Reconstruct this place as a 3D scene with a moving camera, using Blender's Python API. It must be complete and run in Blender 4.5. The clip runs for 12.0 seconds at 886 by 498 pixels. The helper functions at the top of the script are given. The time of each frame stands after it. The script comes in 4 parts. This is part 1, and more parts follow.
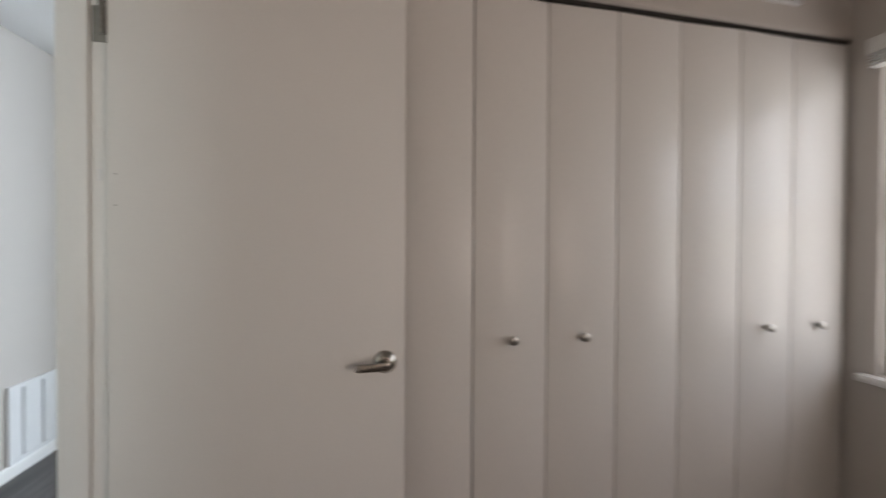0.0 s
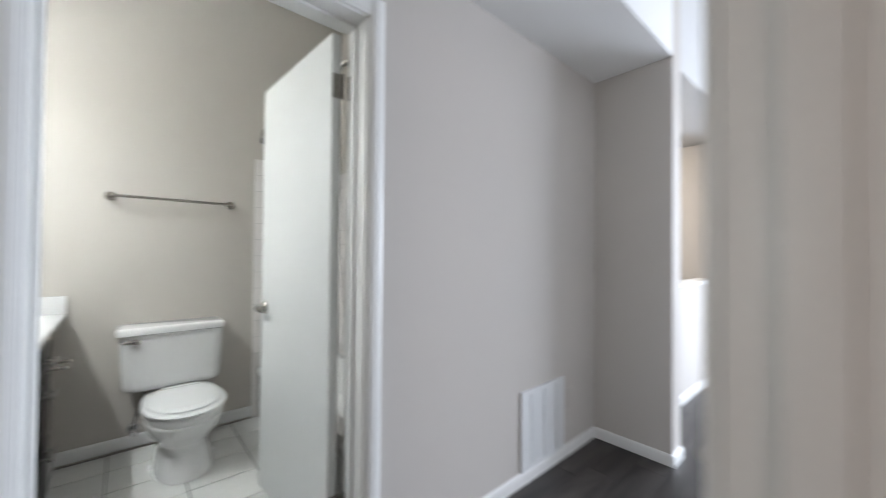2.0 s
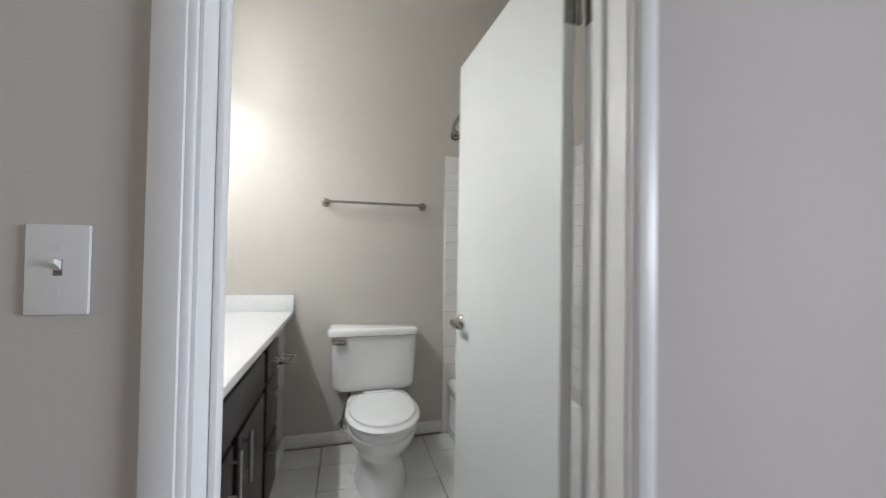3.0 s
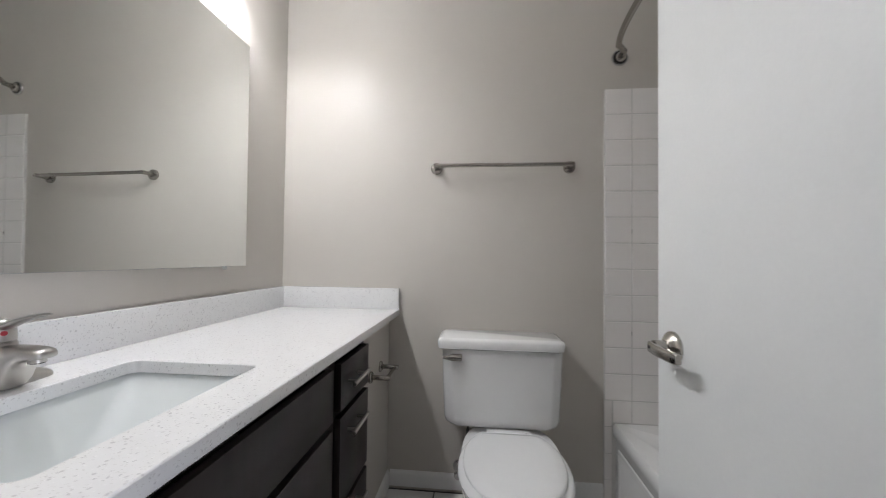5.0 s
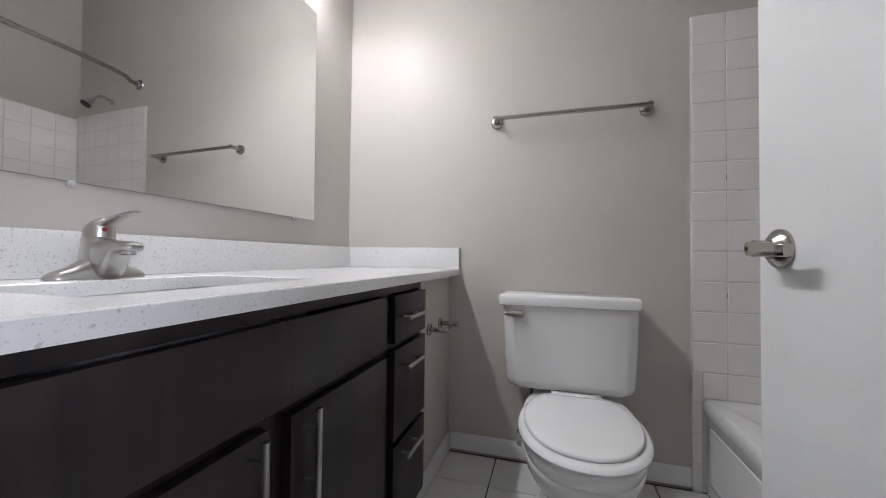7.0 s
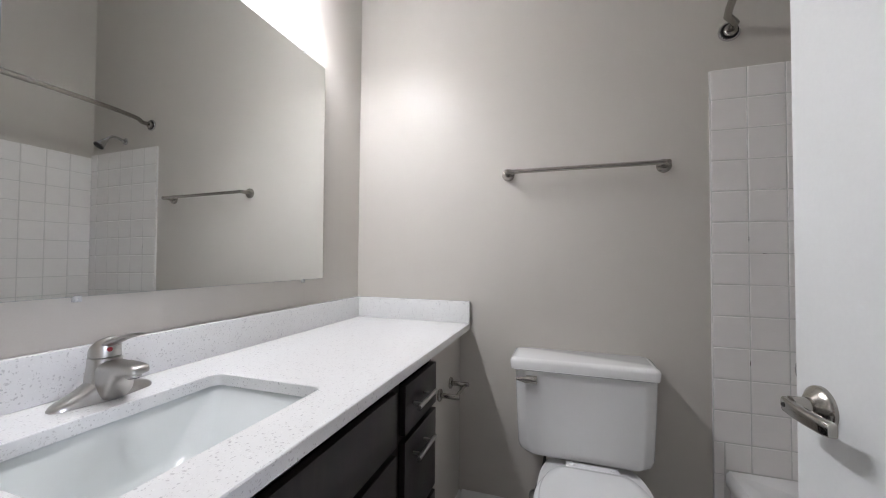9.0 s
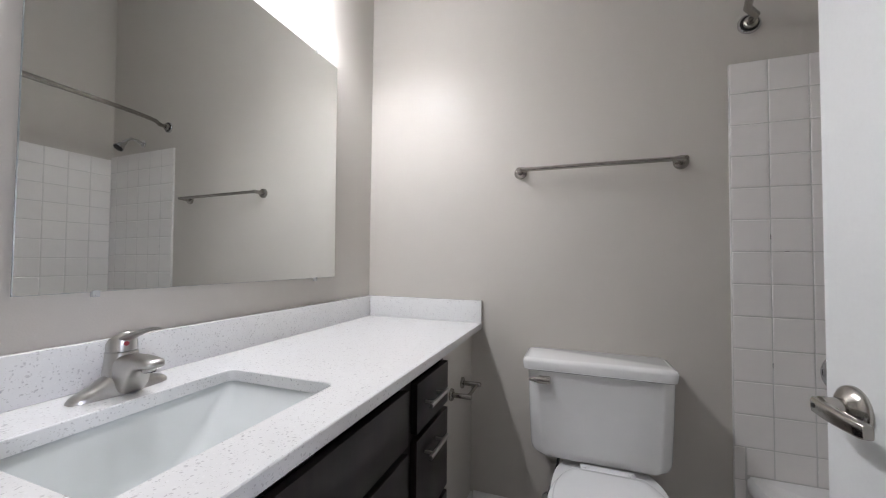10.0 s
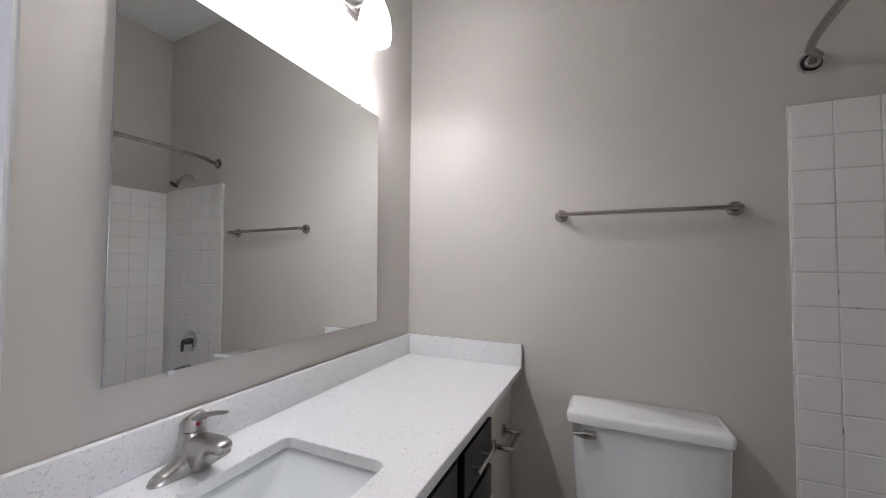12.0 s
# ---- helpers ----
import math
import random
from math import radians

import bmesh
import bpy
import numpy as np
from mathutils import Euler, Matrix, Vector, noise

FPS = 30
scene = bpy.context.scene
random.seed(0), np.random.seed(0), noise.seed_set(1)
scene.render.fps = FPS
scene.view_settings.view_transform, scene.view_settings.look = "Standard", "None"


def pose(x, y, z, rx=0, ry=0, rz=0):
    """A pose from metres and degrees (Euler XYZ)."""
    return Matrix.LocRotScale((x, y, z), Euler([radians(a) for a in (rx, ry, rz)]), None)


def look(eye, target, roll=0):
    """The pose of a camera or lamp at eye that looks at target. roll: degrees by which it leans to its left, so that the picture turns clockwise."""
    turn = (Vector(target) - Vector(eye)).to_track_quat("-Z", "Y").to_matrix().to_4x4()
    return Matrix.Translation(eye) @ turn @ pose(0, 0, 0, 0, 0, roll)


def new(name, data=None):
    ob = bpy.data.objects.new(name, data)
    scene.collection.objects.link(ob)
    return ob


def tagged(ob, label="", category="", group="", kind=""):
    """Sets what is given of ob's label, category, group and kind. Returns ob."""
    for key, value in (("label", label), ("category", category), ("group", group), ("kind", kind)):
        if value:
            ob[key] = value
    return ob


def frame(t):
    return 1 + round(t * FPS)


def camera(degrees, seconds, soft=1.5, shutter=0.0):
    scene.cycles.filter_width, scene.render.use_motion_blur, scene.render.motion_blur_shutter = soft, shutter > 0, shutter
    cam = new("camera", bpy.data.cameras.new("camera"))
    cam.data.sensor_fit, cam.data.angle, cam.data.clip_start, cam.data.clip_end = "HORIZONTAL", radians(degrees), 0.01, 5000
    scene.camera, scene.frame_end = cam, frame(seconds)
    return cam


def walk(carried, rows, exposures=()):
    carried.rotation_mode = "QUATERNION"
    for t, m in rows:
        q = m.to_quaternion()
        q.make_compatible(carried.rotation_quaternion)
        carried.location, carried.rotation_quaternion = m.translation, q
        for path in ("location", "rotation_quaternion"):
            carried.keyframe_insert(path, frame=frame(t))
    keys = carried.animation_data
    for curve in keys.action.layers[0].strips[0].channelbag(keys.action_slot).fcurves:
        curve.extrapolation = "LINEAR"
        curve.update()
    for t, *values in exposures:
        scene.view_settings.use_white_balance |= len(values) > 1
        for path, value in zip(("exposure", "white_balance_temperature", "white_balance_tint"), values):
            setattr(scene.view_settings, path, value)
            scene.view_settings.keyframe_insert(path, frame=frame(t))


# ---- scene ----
cam = camera(101.2, 12.0, soft=0.95, shutter=0.5)
PATH = [
    (0, (0.094, -3.534, 1.212), (2.055, -3.926, 1.191), 0.3),
    (0.5, (0.348, -3.374, 1.221), (2.347, -3.351, 1.216), -0.1),
    (1, (0.615, -3.269, 1.211), (2.548, -2.758, 1.235), 0.4),
    (1.5, (0.774, -3.096, 1.199), (2.506, -2.096, 1.202), 0.3),
    (2, (0.809, -2.85, 1.172), (2.13, -1.349, 1.199), 0.5),
    (2.3, (0.812, -2.723, 1.153), (1.861, -1.02, 1.194), 0.5),
    (2.5, (0.829, -2.629, 1.161), (1.715, -0.836, 1.199), 0.8),
    (3, (0.875, -2.355, 1.172), (1.392, -0.424, 1.209), 0.9),
    (3.2, (0.877, -2.276, 1.171), (1.261, -0.314, 1.210), 0.8),
    (4.8, (0.933, -1.743, 1.079), (0.819, 0.253, 1.134), 0.5),
    (5, (0.952, -1.697, 1.074), (0.757, 0.293, 1.12), 0.7),
    (5.5, (0.998, -1.649, 1.006), (0.587, 0.308, 1.068), 0.9),
    (6, (1.006, -1.646, 0.958), (0.485, 0.284, 1.014), 0.9),
    (6.5, (0.993, -1.65, 0.92), (0.444, 0.273, 0.966), 0.8),
    (7, (0.985, -1.64, 0.879), (0.419, 0.278, 0.927), 0.7),
    (7.5, (0.978, -1.647, 0.931), (0.387, 0.262, 0.994), 0.7),
    (7.7, (0.975, -1.651, 0.976), (0.380, 0.257, 1.039), 0.6),
    (9.5, (0.969, -1.612, 1.121), (0.337, 0.284, 1.174), 0.6),
    (10, (0.963, -1.612, 1.104), (0.296, 0.272, 1.167), 0.6),
    (10.5, (0.937, -1.625, 1.168), (0.225, 0.243, 1.234), 0.4),
    (11, (0.916, -1.639, 1.247), (0.132, 0.199, 1.321), 0.4),
    (11.5, (0.923, -1.635, 1.271), (0.113, 0.192, 1.347), 0.5),
    (12, (0.922, -1.645, 1.284), (0.11, 0.181, 1.36), 0.5),
]
EXPOSURES = [
    (0.0, 0.96, 6400, 2), (0.5, 1.18, 6500, 3), (1.0, 1.15, 6700, 7), (1.5, 0.95, 6750, 5), (2.0, 0.59, 6480, 7), (2.5, 0.45, 6470, 8),
    (3.0, 0.33, 6600, 9), (3.2, 0.31, 6600, 10), (4.8, 0.01, 6580, 13), (6.0, 0.07, 6500, 15), (9.5, 0.07, 6470, 15), (10.5, -0.10, 6500, 16), (11.0, -0.21, 6500, 17), (12.0, -0.26, 6500, 17),
]
walk(cam, [(t, look(eye, target, roll)) for t, eye, target, roll in PATH], EXPOSURES)

# ---- light ----
world = bpy.data.worlds.new("sky")
scene.world = world
world.use_nodes = True
_n = world.node_tree.nodes
_sky = _n.new("ShaderNodeTexSky")
_sky.sky_type = "NISHITA"
_sky.sun_disc = False
_sky.sun_elevation = radians(38)
_sky.sun_rotation = radians(20)
_bg = _n["Background"]
_bg.inputs["Strength"].default_value = 0.1
world.node_tree.links.new(_sky.outputs[0], _bg.inputs[0])

sun = new("sun", bpy.data.lights.new("sun", "SUN"))
sun.data.energy = 1.0
sun.data.angle = radians(10)
sun.data.color = (1.0, 0.95, 0.88)
sun.matrix_world = look((2, 8, 9), (2, 0, 0))

BED_WIN_W = 3.8
BED_WIN_2_W = 22.0
LIVING_WIN_W = 240.0
HALL_FILL_W = 4.5
BULB_W = 11.6
SHADE_GLOW = 9.0
BULB_GLOW = 40.0


def window_light(name, eye, target, w, h, watts, colour):
    ob = new(name, bpy.data.lights.new(name, "AREA"))
    ob.data.shape, ob.data.size, ob.data.size_y = "RECTANGLE", w, h
    ob.data.energy, ob.data.color = watts, colour
    ob.matrix_world = look(eye, target)
    return ob


window_light("window_daylight", (0.75, -5.50, 1.35), (0.75, 0, 1.35), 0.72, 1.15, BED_WIN_W, (1.0, 0.88, 0.88))
window_light("window_daylight", (-2.05, -5.50, 1.35), (-2.05, 0, 1.35), 1.0, 1.15, BED_WIN_2_W, (1.0, 0.78, 0.695))
window_light("window_daylight", (6.45, -4.25, 1.55), (3.0, -4.25, 0.0), 2.6, 1.45, LIVING_WIN_W, (0.79, 0.855, 1.0))
# Fill light through an added, unseen opening; brightens the hall's left end.
window_light("window_daylight", (-1.05, -2.25, 1.45), (0, -2.25, 1.45), 0.70, 1.15, HALL_FILL_W, (1.0, 0.97, 0.93))


for _y in (-1.05, -0.78, -0.51):
    _ob = new("vanity_bulb_light", bpy.data.lights.new("vanity_bulb_light", "POINT"))
    _ob.data.energy, _ob.data.shadow_soft_size, _ob.data.color = BULB_W, 0.026, (0.965, 1.0, 1.03)
    _ob.location = (0.122, _y, 2.165)


# ---- materials ----
def material(name, colour, rough=0.5, metal=0.0, bump=0.0, scale=40.0, vary=0.04, coat=0.0, big=1.5, random_piece=0.0, spec=0.5):
    m = bpy.data.materials.new(name)
    m.use_nodes = True
    t = m.node_tree
    n, l = t.nodes, t.links
    p = n["Principled BSDF"]
    p.inputs["Roughness"].default_value = rough
    p.inputs["Metallic"].default_value = metal
    p.inputs["Coat Weight"].default_value = coat
    p.inputs["Coat Roughness"].default_value = 0.08
    p.inputs["Specular IOR Level"].default_value = spec
    co = n.new("ShaderNodeTexCoord")
    a = n.new("ShaderNodeTexNoise")
    a.inputs["Scale"].default_value = big
    a.inputs["Detail"].default_value = 5
    b = n.new("ShaderNodeTexNoise")
    b.inputs["Scale"].default_value = scale
    b.inputs["Detail"].default_value = 3
    l.new(co.outputs["Object"], a.inputs["Vector"])
    l.new(co.outputs["Object"], b.inputs["Vector"])
    add = n.new("ShaderNodeMath")
    add.operation = "ADD"
    l.new(a.outputs["Fac"], add.inputs[0])
    l.new(b.outputs["Fac"], add.inputs[1])
    r = n.new("ShaderNodeMapRange")
    r.inputs["From Min"].default_value, r.inputs["From Max"].default_value = 0.6, 1.4
    r.inputs["To Min"].default_value, r.inputs["To Max"].default_value = 1 - vary, 1 + vary
    l.new(add.outputs[0], r.inputs["Value"])
    val = r.outputs[0]
    if random_piece:
        info = n.new("ShaderNodeObjectInfo")
        rr = n.new("ShaderNodeMapRange")
        rr.inputs["To Min"].default_value, rr.inputs["To Max"].default_value = 1 - random_piece, 1 + random_piece
        l.new(info.outputs["Random"], rr.inputs["Value"])
        mu = n.new("ShaderNodeMath")
        mu.operation = "MULTIPLY"
        l.new(val, mu.inputs[0])
        l.new(rr.outputs[0], mu.inputs[1])
        val = mu.outputs[0]
    mix = n.new("ShaderNodeVectorMath")
    mix.operation = "SCALE"
    mix.inputs[0].default_value = colour
    l.new(val, mix.inputs["Scale"])
    l.new(mix.outputs[0], p.inputs["Base Color"])
    rg = n.new("ShaderNodeMapRange")
    rg.inputs["From Min"].default_value, rg.inputs["From Max"].default_value = 0.3, 0.7
    rg.inputs["To Min"].default_value, rg.inputs["To Max"].default_value = rough * 0.9, min(1, rough * 1.1)
    l.new(a.outputs["Fac"], rg.inputs["Value"])
    l.new(rg.outputs[0], p.inputs["Roughness"])
    if bump:
        bp = n.new("ShaderNodeBump")
        bp.inputs["Strength"].default_value = bump
        bp.inputs["Distance"].default_value = 0.002
        l.new(b.outputs["Fac"], bp.inputs["Height"])
        l.new(bp.outputs[0], p.inputs["Normal"])
    return m


def quartz_material():
    """White engineered stone with small grey and pale flecks."""
    m = material("quartz", (0.80, 0.80, 0.80), 0.18, vary=0.02, scale=60)
    n, l = m.node_tree.nodes, m.node_tree.links
    p = n["Principled BSDF"]
    base = p.inputs["Base Color"].links[0].from_socket
    co = n.new("ShaderNodeTexCoord")
    prev = base
    warp = n.new("ShaderNodeTexNoise")
    warp.inputs["Scale"].default_value = 55.0
    warp.inputs["Detail"].default_value = 3
    l.new(co.outputs["Object"], warp.inputs["Vector"])
    wv = n.new("ShaderNodeVectorMath")
    wv.operation = "MULTIPLY_ADD"
    wv.inputs[1].default_value = (0.016, 0.016, 0.016)
    l.new(warp.outputs["Color"], wv.inputs[0])
    l.new(co.outputs["Object"], wv.inputs[2])
    for scale, size, keep, tone in ((150.0, 0.34, 0.70, (0.30, 0.28, 0.30, 1)), (270.0, 0.34, 0.62, (0.44, 0.42, 0.40, 1)), (105.0, 0.30, 0.78, (0.24, 0.22, 0.25, 1)), (160.0, 0.30, 0.6, (0.93, 0.93, 0.93, 1))):
        v = n.new("ShaderNodeTexVoronoi")
        v.inputs["Scale"].default_value = scale
        l.new(wv.outputs[0], v.inputs["Vector"])
        near = n.new("ShaderNodeMapRange")
        near.inputs["From Min"].default_value, near.inputs["From Max"].default_value = size, size * 0.55
        l.new(v.outputs["Distance"], near.inputs["Value"])
        sep = n.new("ShaderNodeSeparateColor")
        l.new(v.outputs["Color"], sep.inputs[0])
        gt = n.new("ShaderNodeMath")
        gt.operation = "GREATER_THAN"
        gt.inputs[1].default_value = keep
        l.new(sep.outputs[0], gt.inputs[0])
        f = n.new("ShaderNodeMath")
        f.operation = "MULTIPLY"
        l.new(near.outputs[0], f.inputs[0])
        l.new(gt.outputs[0], f.inputs[1])
        half = n.new("ShaderNodeMath")
        half.operation = "MULTIPLY"
        half.inputs[1].default_value = 0.38
        l.new(f.outputs[0], half.inputs[0])
        mx = n.new("ShaderNodeMix")
        mx.data_type = "RGBA"
        l.new(half.outputs[0], mx.inputs["Factor"])
        l.new(prev, mx.inputs["A"])
        mx.inputs["B"].default_value = tone
        prev = mx.outputs["Result"]
    l.new(prev, p.inputs["Base Color"])
    return m


def wood_material(name, dark, light, rough, stretch, random_piece=0.0, bump=0.15):
    """Streaky grain along the x axis of the object, or along z when stretch says so."""
    m = bpy.data.materials.new(name)
    m.use_nodes = True
    n, l = m.node_tree.nodes, m.node_tree.links
    p = n["Principled BSDF"]
    co = n.new("ShaderNodeTexCoord")
    mp = n.new("ShaderNodeMapping")
    mp.inputs["Scale"].default_value = stretch
    l.new(co.outputs["Object"], mp.inputs["Vector"])
    info = n.new("ShaderNodeObjectInfo")
    off = n.new("ShaderNodeVectorMath")
    off.operation = "ADD"
    sc = n.new("ShaderNodeMath")
    sc.operation = "MULTIPLY"
    sc.inputs[1].default_value = 37.0
    l.new(info.outputs["Random"], sc.inputs[0])
    l.new(mp.outputs[0], off.inputs[0])
    l.new(sc.outputs[0], off.inputs[1])
    a = n.new("ShaderNodeTexNoise")
    a.inputs["Scale"].default_value = 1.0
    a.inputs["Detail"].default_value = 8
    a.inputs["Roughness"].default_value = 0.65
    a.inputs["Distortion"].default_value = 0.6
    l.new(off.outputs[0], a.inputs["Vector"])
    ramp = n.new("ShaderNodeValToRGB")
    ramp.color_ramp.elements[0].position, ramp.color_ramp.elements[0].color = 0.32, (*dark, 1)
    ramp.color_ramp.elements[1].position, ramp.color_ramp.elements[1].color = 0.7, (*light, 1)
    l.new(a.outputs["Fac"], ramp.inputs[0])
    rr = n.new("ShaderNodeMapRange")
    rr.inputs["To Min"].default_value, rr.inputs["To Max"].default_value = 1 - random_piece, 1 + random_piece
    l.new(info.outputs["Random"], rr.inputs["Value"])
    mix = n.new("ShaderNodeVectorMath")
    mix.operation = "SCALE"
    l.new(ramp.outputs[0], mix.inputs[0])
    l.new(rr.outputs[0], mix.inputs["Scale"])
    l.new(mix.outputs[0], p.inputs["Base Color"])
    p.inputs["Roughness"].default_value = rough
    bp = n.new("ShaderNodeBump")
    bp.inputs["Strength"].default_value = bump
    bp.inputs["Distance"].default_value = 0.001
    l.new(a.outputs["Fac"], bp.inputs["Height"])
    l.new(bp.outputs[0], p.inputs["Normal"])
    return m


def brushed_material(name, colour, rough, stretch):
    m = material(name, colour, rough, 1.0, vary=0.05, scale=30)
    n, l = m.node_tree.nodes, m.node_tree.links
    p = n["Principled BSDF"]
    co = n.new("ShaderNodeTexCoord")
    mp = n.new("ShaderNodeMapping")
    mp.inputs["Scale"].default_value = stretch
    l.new(co.outputs["Object"], mp.inputs["Vector"])
    a = n.new("ShaderNodeTexNoise")
    a.inputs["Scale"].default_value = 1.0
    a.inputs["Detail"].default_value = 2
    l.new(mp.outputs[0], a.inputs["Vector"])
    r = n.new("ShaderNodeMapRange")
    r.inputs["To Min"].default_value, r.inputs["To Max"].default_value = rough * 0.85, rough * 1.2
    l.new(a.outputs["Fac"], r.inputs["Value"])
    l.new(r.outputs[0], p.inputs["Roughness"])
    return m


def glow_material(name, colour, strength):
    m = material(name, (0.85, 0.85, 0.85), 0.3)
    p = m.node_tree.nodes["Principled BSDF"]
    p.inputs["Emission Color"].default_value = (*colour, 1)
    p.inputs["Emission Strength"].default_value = strength
    return m


def frosted_shade(name, colour, strength, clear):
    """Thin frosted glass, lit from inside, that lets part of the bulb's light straight through."""
    m = glow_material(name, colour, strength)
    n, l = m.node_tree.nodes, m.node_tree.links
    mix, tr = n.new("ShaderNodeMixShader"), n.new("ShaderNodeBsdfTransparent")
    mix.inputs[0].default_value = clear
    l.new(n["Principled BSDF"].outputs[0], mix.inputs[1])
    l.new(tr.outputs[0], mix.inputs[2])
    l.new(mix.outputs[0], n["Material Output"].inputs[0])
    return m


WALL = material("greige_semigloss_paint", (0.572, 0.54, 0.498), 0.32, bump=0.10, scale=260, vary=0.025, big=0.9, spec=0.12)
HALLP = material("greige_matt_paint", (0.57, 0.54, 0.51), 0.75, bump=0.12, scale=260, vary=0.025, big=0.8, spec=0.25)
CEIL = material("white_ceiling_paint", (0.84, 0.84, 0.84), 0.85, bump=0.3, scale=120, vary=0.02)
# Ceiling white darkened in its colour to hold back overbright window light.
HALLC = material("textured_toned_down_ceiling", (0.62, 0.62, 0.62), 0.9, bump=0.5, scale=70, vary=0.03)
TRIM = material("white_trim_paint", (0.78, 0.78, 0.77), 0.40, bump=0.05, scale=90, vary=0.02)
DOORP = material("white_door_paint", (0.78, 0.775, 0.76), 0.36, bump=0.10, scale=140, vary=0.02, big=1.1, spec=0.32)
COOLDOOR = material("cool_white_door_paint", (0.775, 0.79, 0.785), 0.42, bump=0.10, scale=140, vary=0.02, big=1.1, spec=0.3)
CLOSETP = material("white_closet_panel_paint", (0.74, 0.725, 0.705), 0.24, bump=0.06, scale=60, vary=0.02, spec=0.18)
QUARTZ = quartz_material()
PORCELAIN = material("white_porcelain", (0.85, 0.85, 0.845), 0.10, coat=0.4, vary=0.01)
SINKP = material("cool_white_sink_porcelain", (0.74, 0.775, 0.775), 0.08, coat=0.4, vary=0.01)
SEATP = material("white_seat_plastic", (0.86, 0.87, 0.87), 0.06, vary=0.01)
TUBM = material("white_tub_enamel", (0.87, 0.87, 0.86), 0.12, coat=0.3, vary=0.015)
TILE = material("white_wall_tile_glaze", (0.87, 0.84, 0.82), 0.10, bump=0.35, scale=16, vary=0.015, random_piece=0.012, coat=0.5)
GROUT = material("pale_grout", (0.63, 0.615, 0.595), 0.8, bump=0.3, scale=200, vary=0.08, big=6)
FTILE = material("white_floor_tile", (0.80, 0.80, 0.775), 0.22, bump=0.06, scale=30, vary=0.04, big=5, random_piece=0.03)
FGROUT = material("dark_floor_grout", (0.075, 0.07, 0.065), 0.85, bump=0.3, scale=200, vary=0.2, big=8)
ESPRESSO = wood_material("espresso_wood", (0.007, 0.0052, 0.0055), (0.025, 0.0172, 0.0165), 0.35, (14, 14, 1.2))
ESPRESSO.node_tree.nodes["Principled BSDF"].inputs["Specular IOR Level"].default_value = 0.36
DARK = material("shadow_gap_black", (0.006, 0.006, 0.006), 0.6)
PLANK = wood_material("dark_grey_vinyl_plank", (0.012, 0.0105, 0.010), (0.072, 0.062, 0.058), 0.40, (1.8, 15, 15), 0.25, 0.25)
NICKEL = brushed_material("brushed_nickel", (0.45, 0.44, 0.42), 0.30, (300, 300, 300))
SATIN = brushed_material("satin_nickel", (0.41, 0.39, 0.36), 0.21, (300, 300, 300))
CHROME = material("polished_chrome", (0.62, 0.62, 0.63), 0.08, 1.0, vary=0.02)
DARKMETAL = material("dark_worn_metal", (0.10, 0.095, 0.09), 0.4, 1.0, vary=0.2)
HINGE = material("aged_nickel_hinge", (0.26, 0.25, 0.23), 0.42, 1.0, vary=0.25, scale=90)
MIRROR = material("mirror_silver", (0.86, 0.88, 0.87), 0.015, 1.0, vary=0.0)
MIRROR.node_tree.nodes["Map Range"].inputs["To Min"].default_value = 1.0
MIREDGE = material("mirror_glass_edge", (0.36, 0.39, 0.38), 0.2)
CLEAR = material("clear_plastic", (0.85, 0.86, 0.86), 0.12, vary=0.02)
CLEAR.node_tree.nodes["Principled BSDF"].inputs["Transmission Weight"].default_value = 0.45
RED = material("red_plastic", (0.30, 0.02, 0.03), 0.3)
PLASTIC = material("white_plastic", (0.76, 0.76, 0.75), 0.3, vary=0.01)
VENTM = material("white_painted_steel", (0.74, 0.75, 0.76), 0.35, vary=0.02)
RUBBER = material("black_rubber", (0.02, 0.02, 0.02), 0.6)
SHADEM = frosted_shade("lit_frosted_glass", (0.965, 1.0, 1.03), SHADE_GLOW, 0.40)
# Glow of the added kitchen fill lamp.
KLIGHT = glow_material("added_warm_glow", (1.0, 0.86, 0.72), 80.0)
BULBM = glow_material("lit_bulb", (0.965, 1.0, 1.03), BULB_GLOW)

# ---- mesh helpers ----
ORIGIN = {}


def box(bm, x0, x1, y0, y1, z0, z1, bevel=0.0, seg=2):
    r = bmesh.ops.create_cube(bm, size=1.0)
    vs = r["verts"]
    for v in vs:
        v.co = Vector(((x0 + x1) / 2 + v.co.x * (x1 - x0), (y0 + y1) / 2 + v.co.y * (y1 - y0), (z0 + z1) / 2 + v.co.z * (z1 - z0)))
    if bevel:
        es = list({e for v in vs for e in v.link_edges})
        bmesh.ops.bevel(bm, geom=es, offset=bevel, segments=seg, profile=0.6, affect="EDGES", clamp_overlap=True)
    return bm


def loft(bm, rings, cap=True, closed=True):
    rows = [[bm.verts.new(p) for p in ring] for ring in rings]
    k = len(rows[0])
    for a, b in zip(rows, rows[1:]):
        for j in range(k if closed else k - 1):
            bm.faces.new((a[j], a[(j + 1) % k], b[(j + 1) % k], b[j]))
    if cap:
        bm.faces.new(rows[0][::-1])
        bm.faces.new(rows[-1])
    return bm


def tube(bm, pts, radius, seg=14, cap=True):
    pts = [Vector(p) for p in pts]
    rad = radius if isinstance(radius, (list, tuple)) else [radius] * len(pts)
    rings = []
    side = None
    for i, p in enumerate(pts):
        d = (pts[min(i + 1, len(pts) - 1)] - pts[max(i - 1, 0)]).normalized()
        if side is None:
            side = d.orthogonal().normalized()
        side = (side - d * side.dot(d)).normalized()
        up = d.cross(side)
        rings.append([p + rad[i] * (math.cos(a) * side + math.sin(a) * up) for a in (2 * math.pi * j / seg for j in range(seg))])
    return loft(bm, rings, cap)


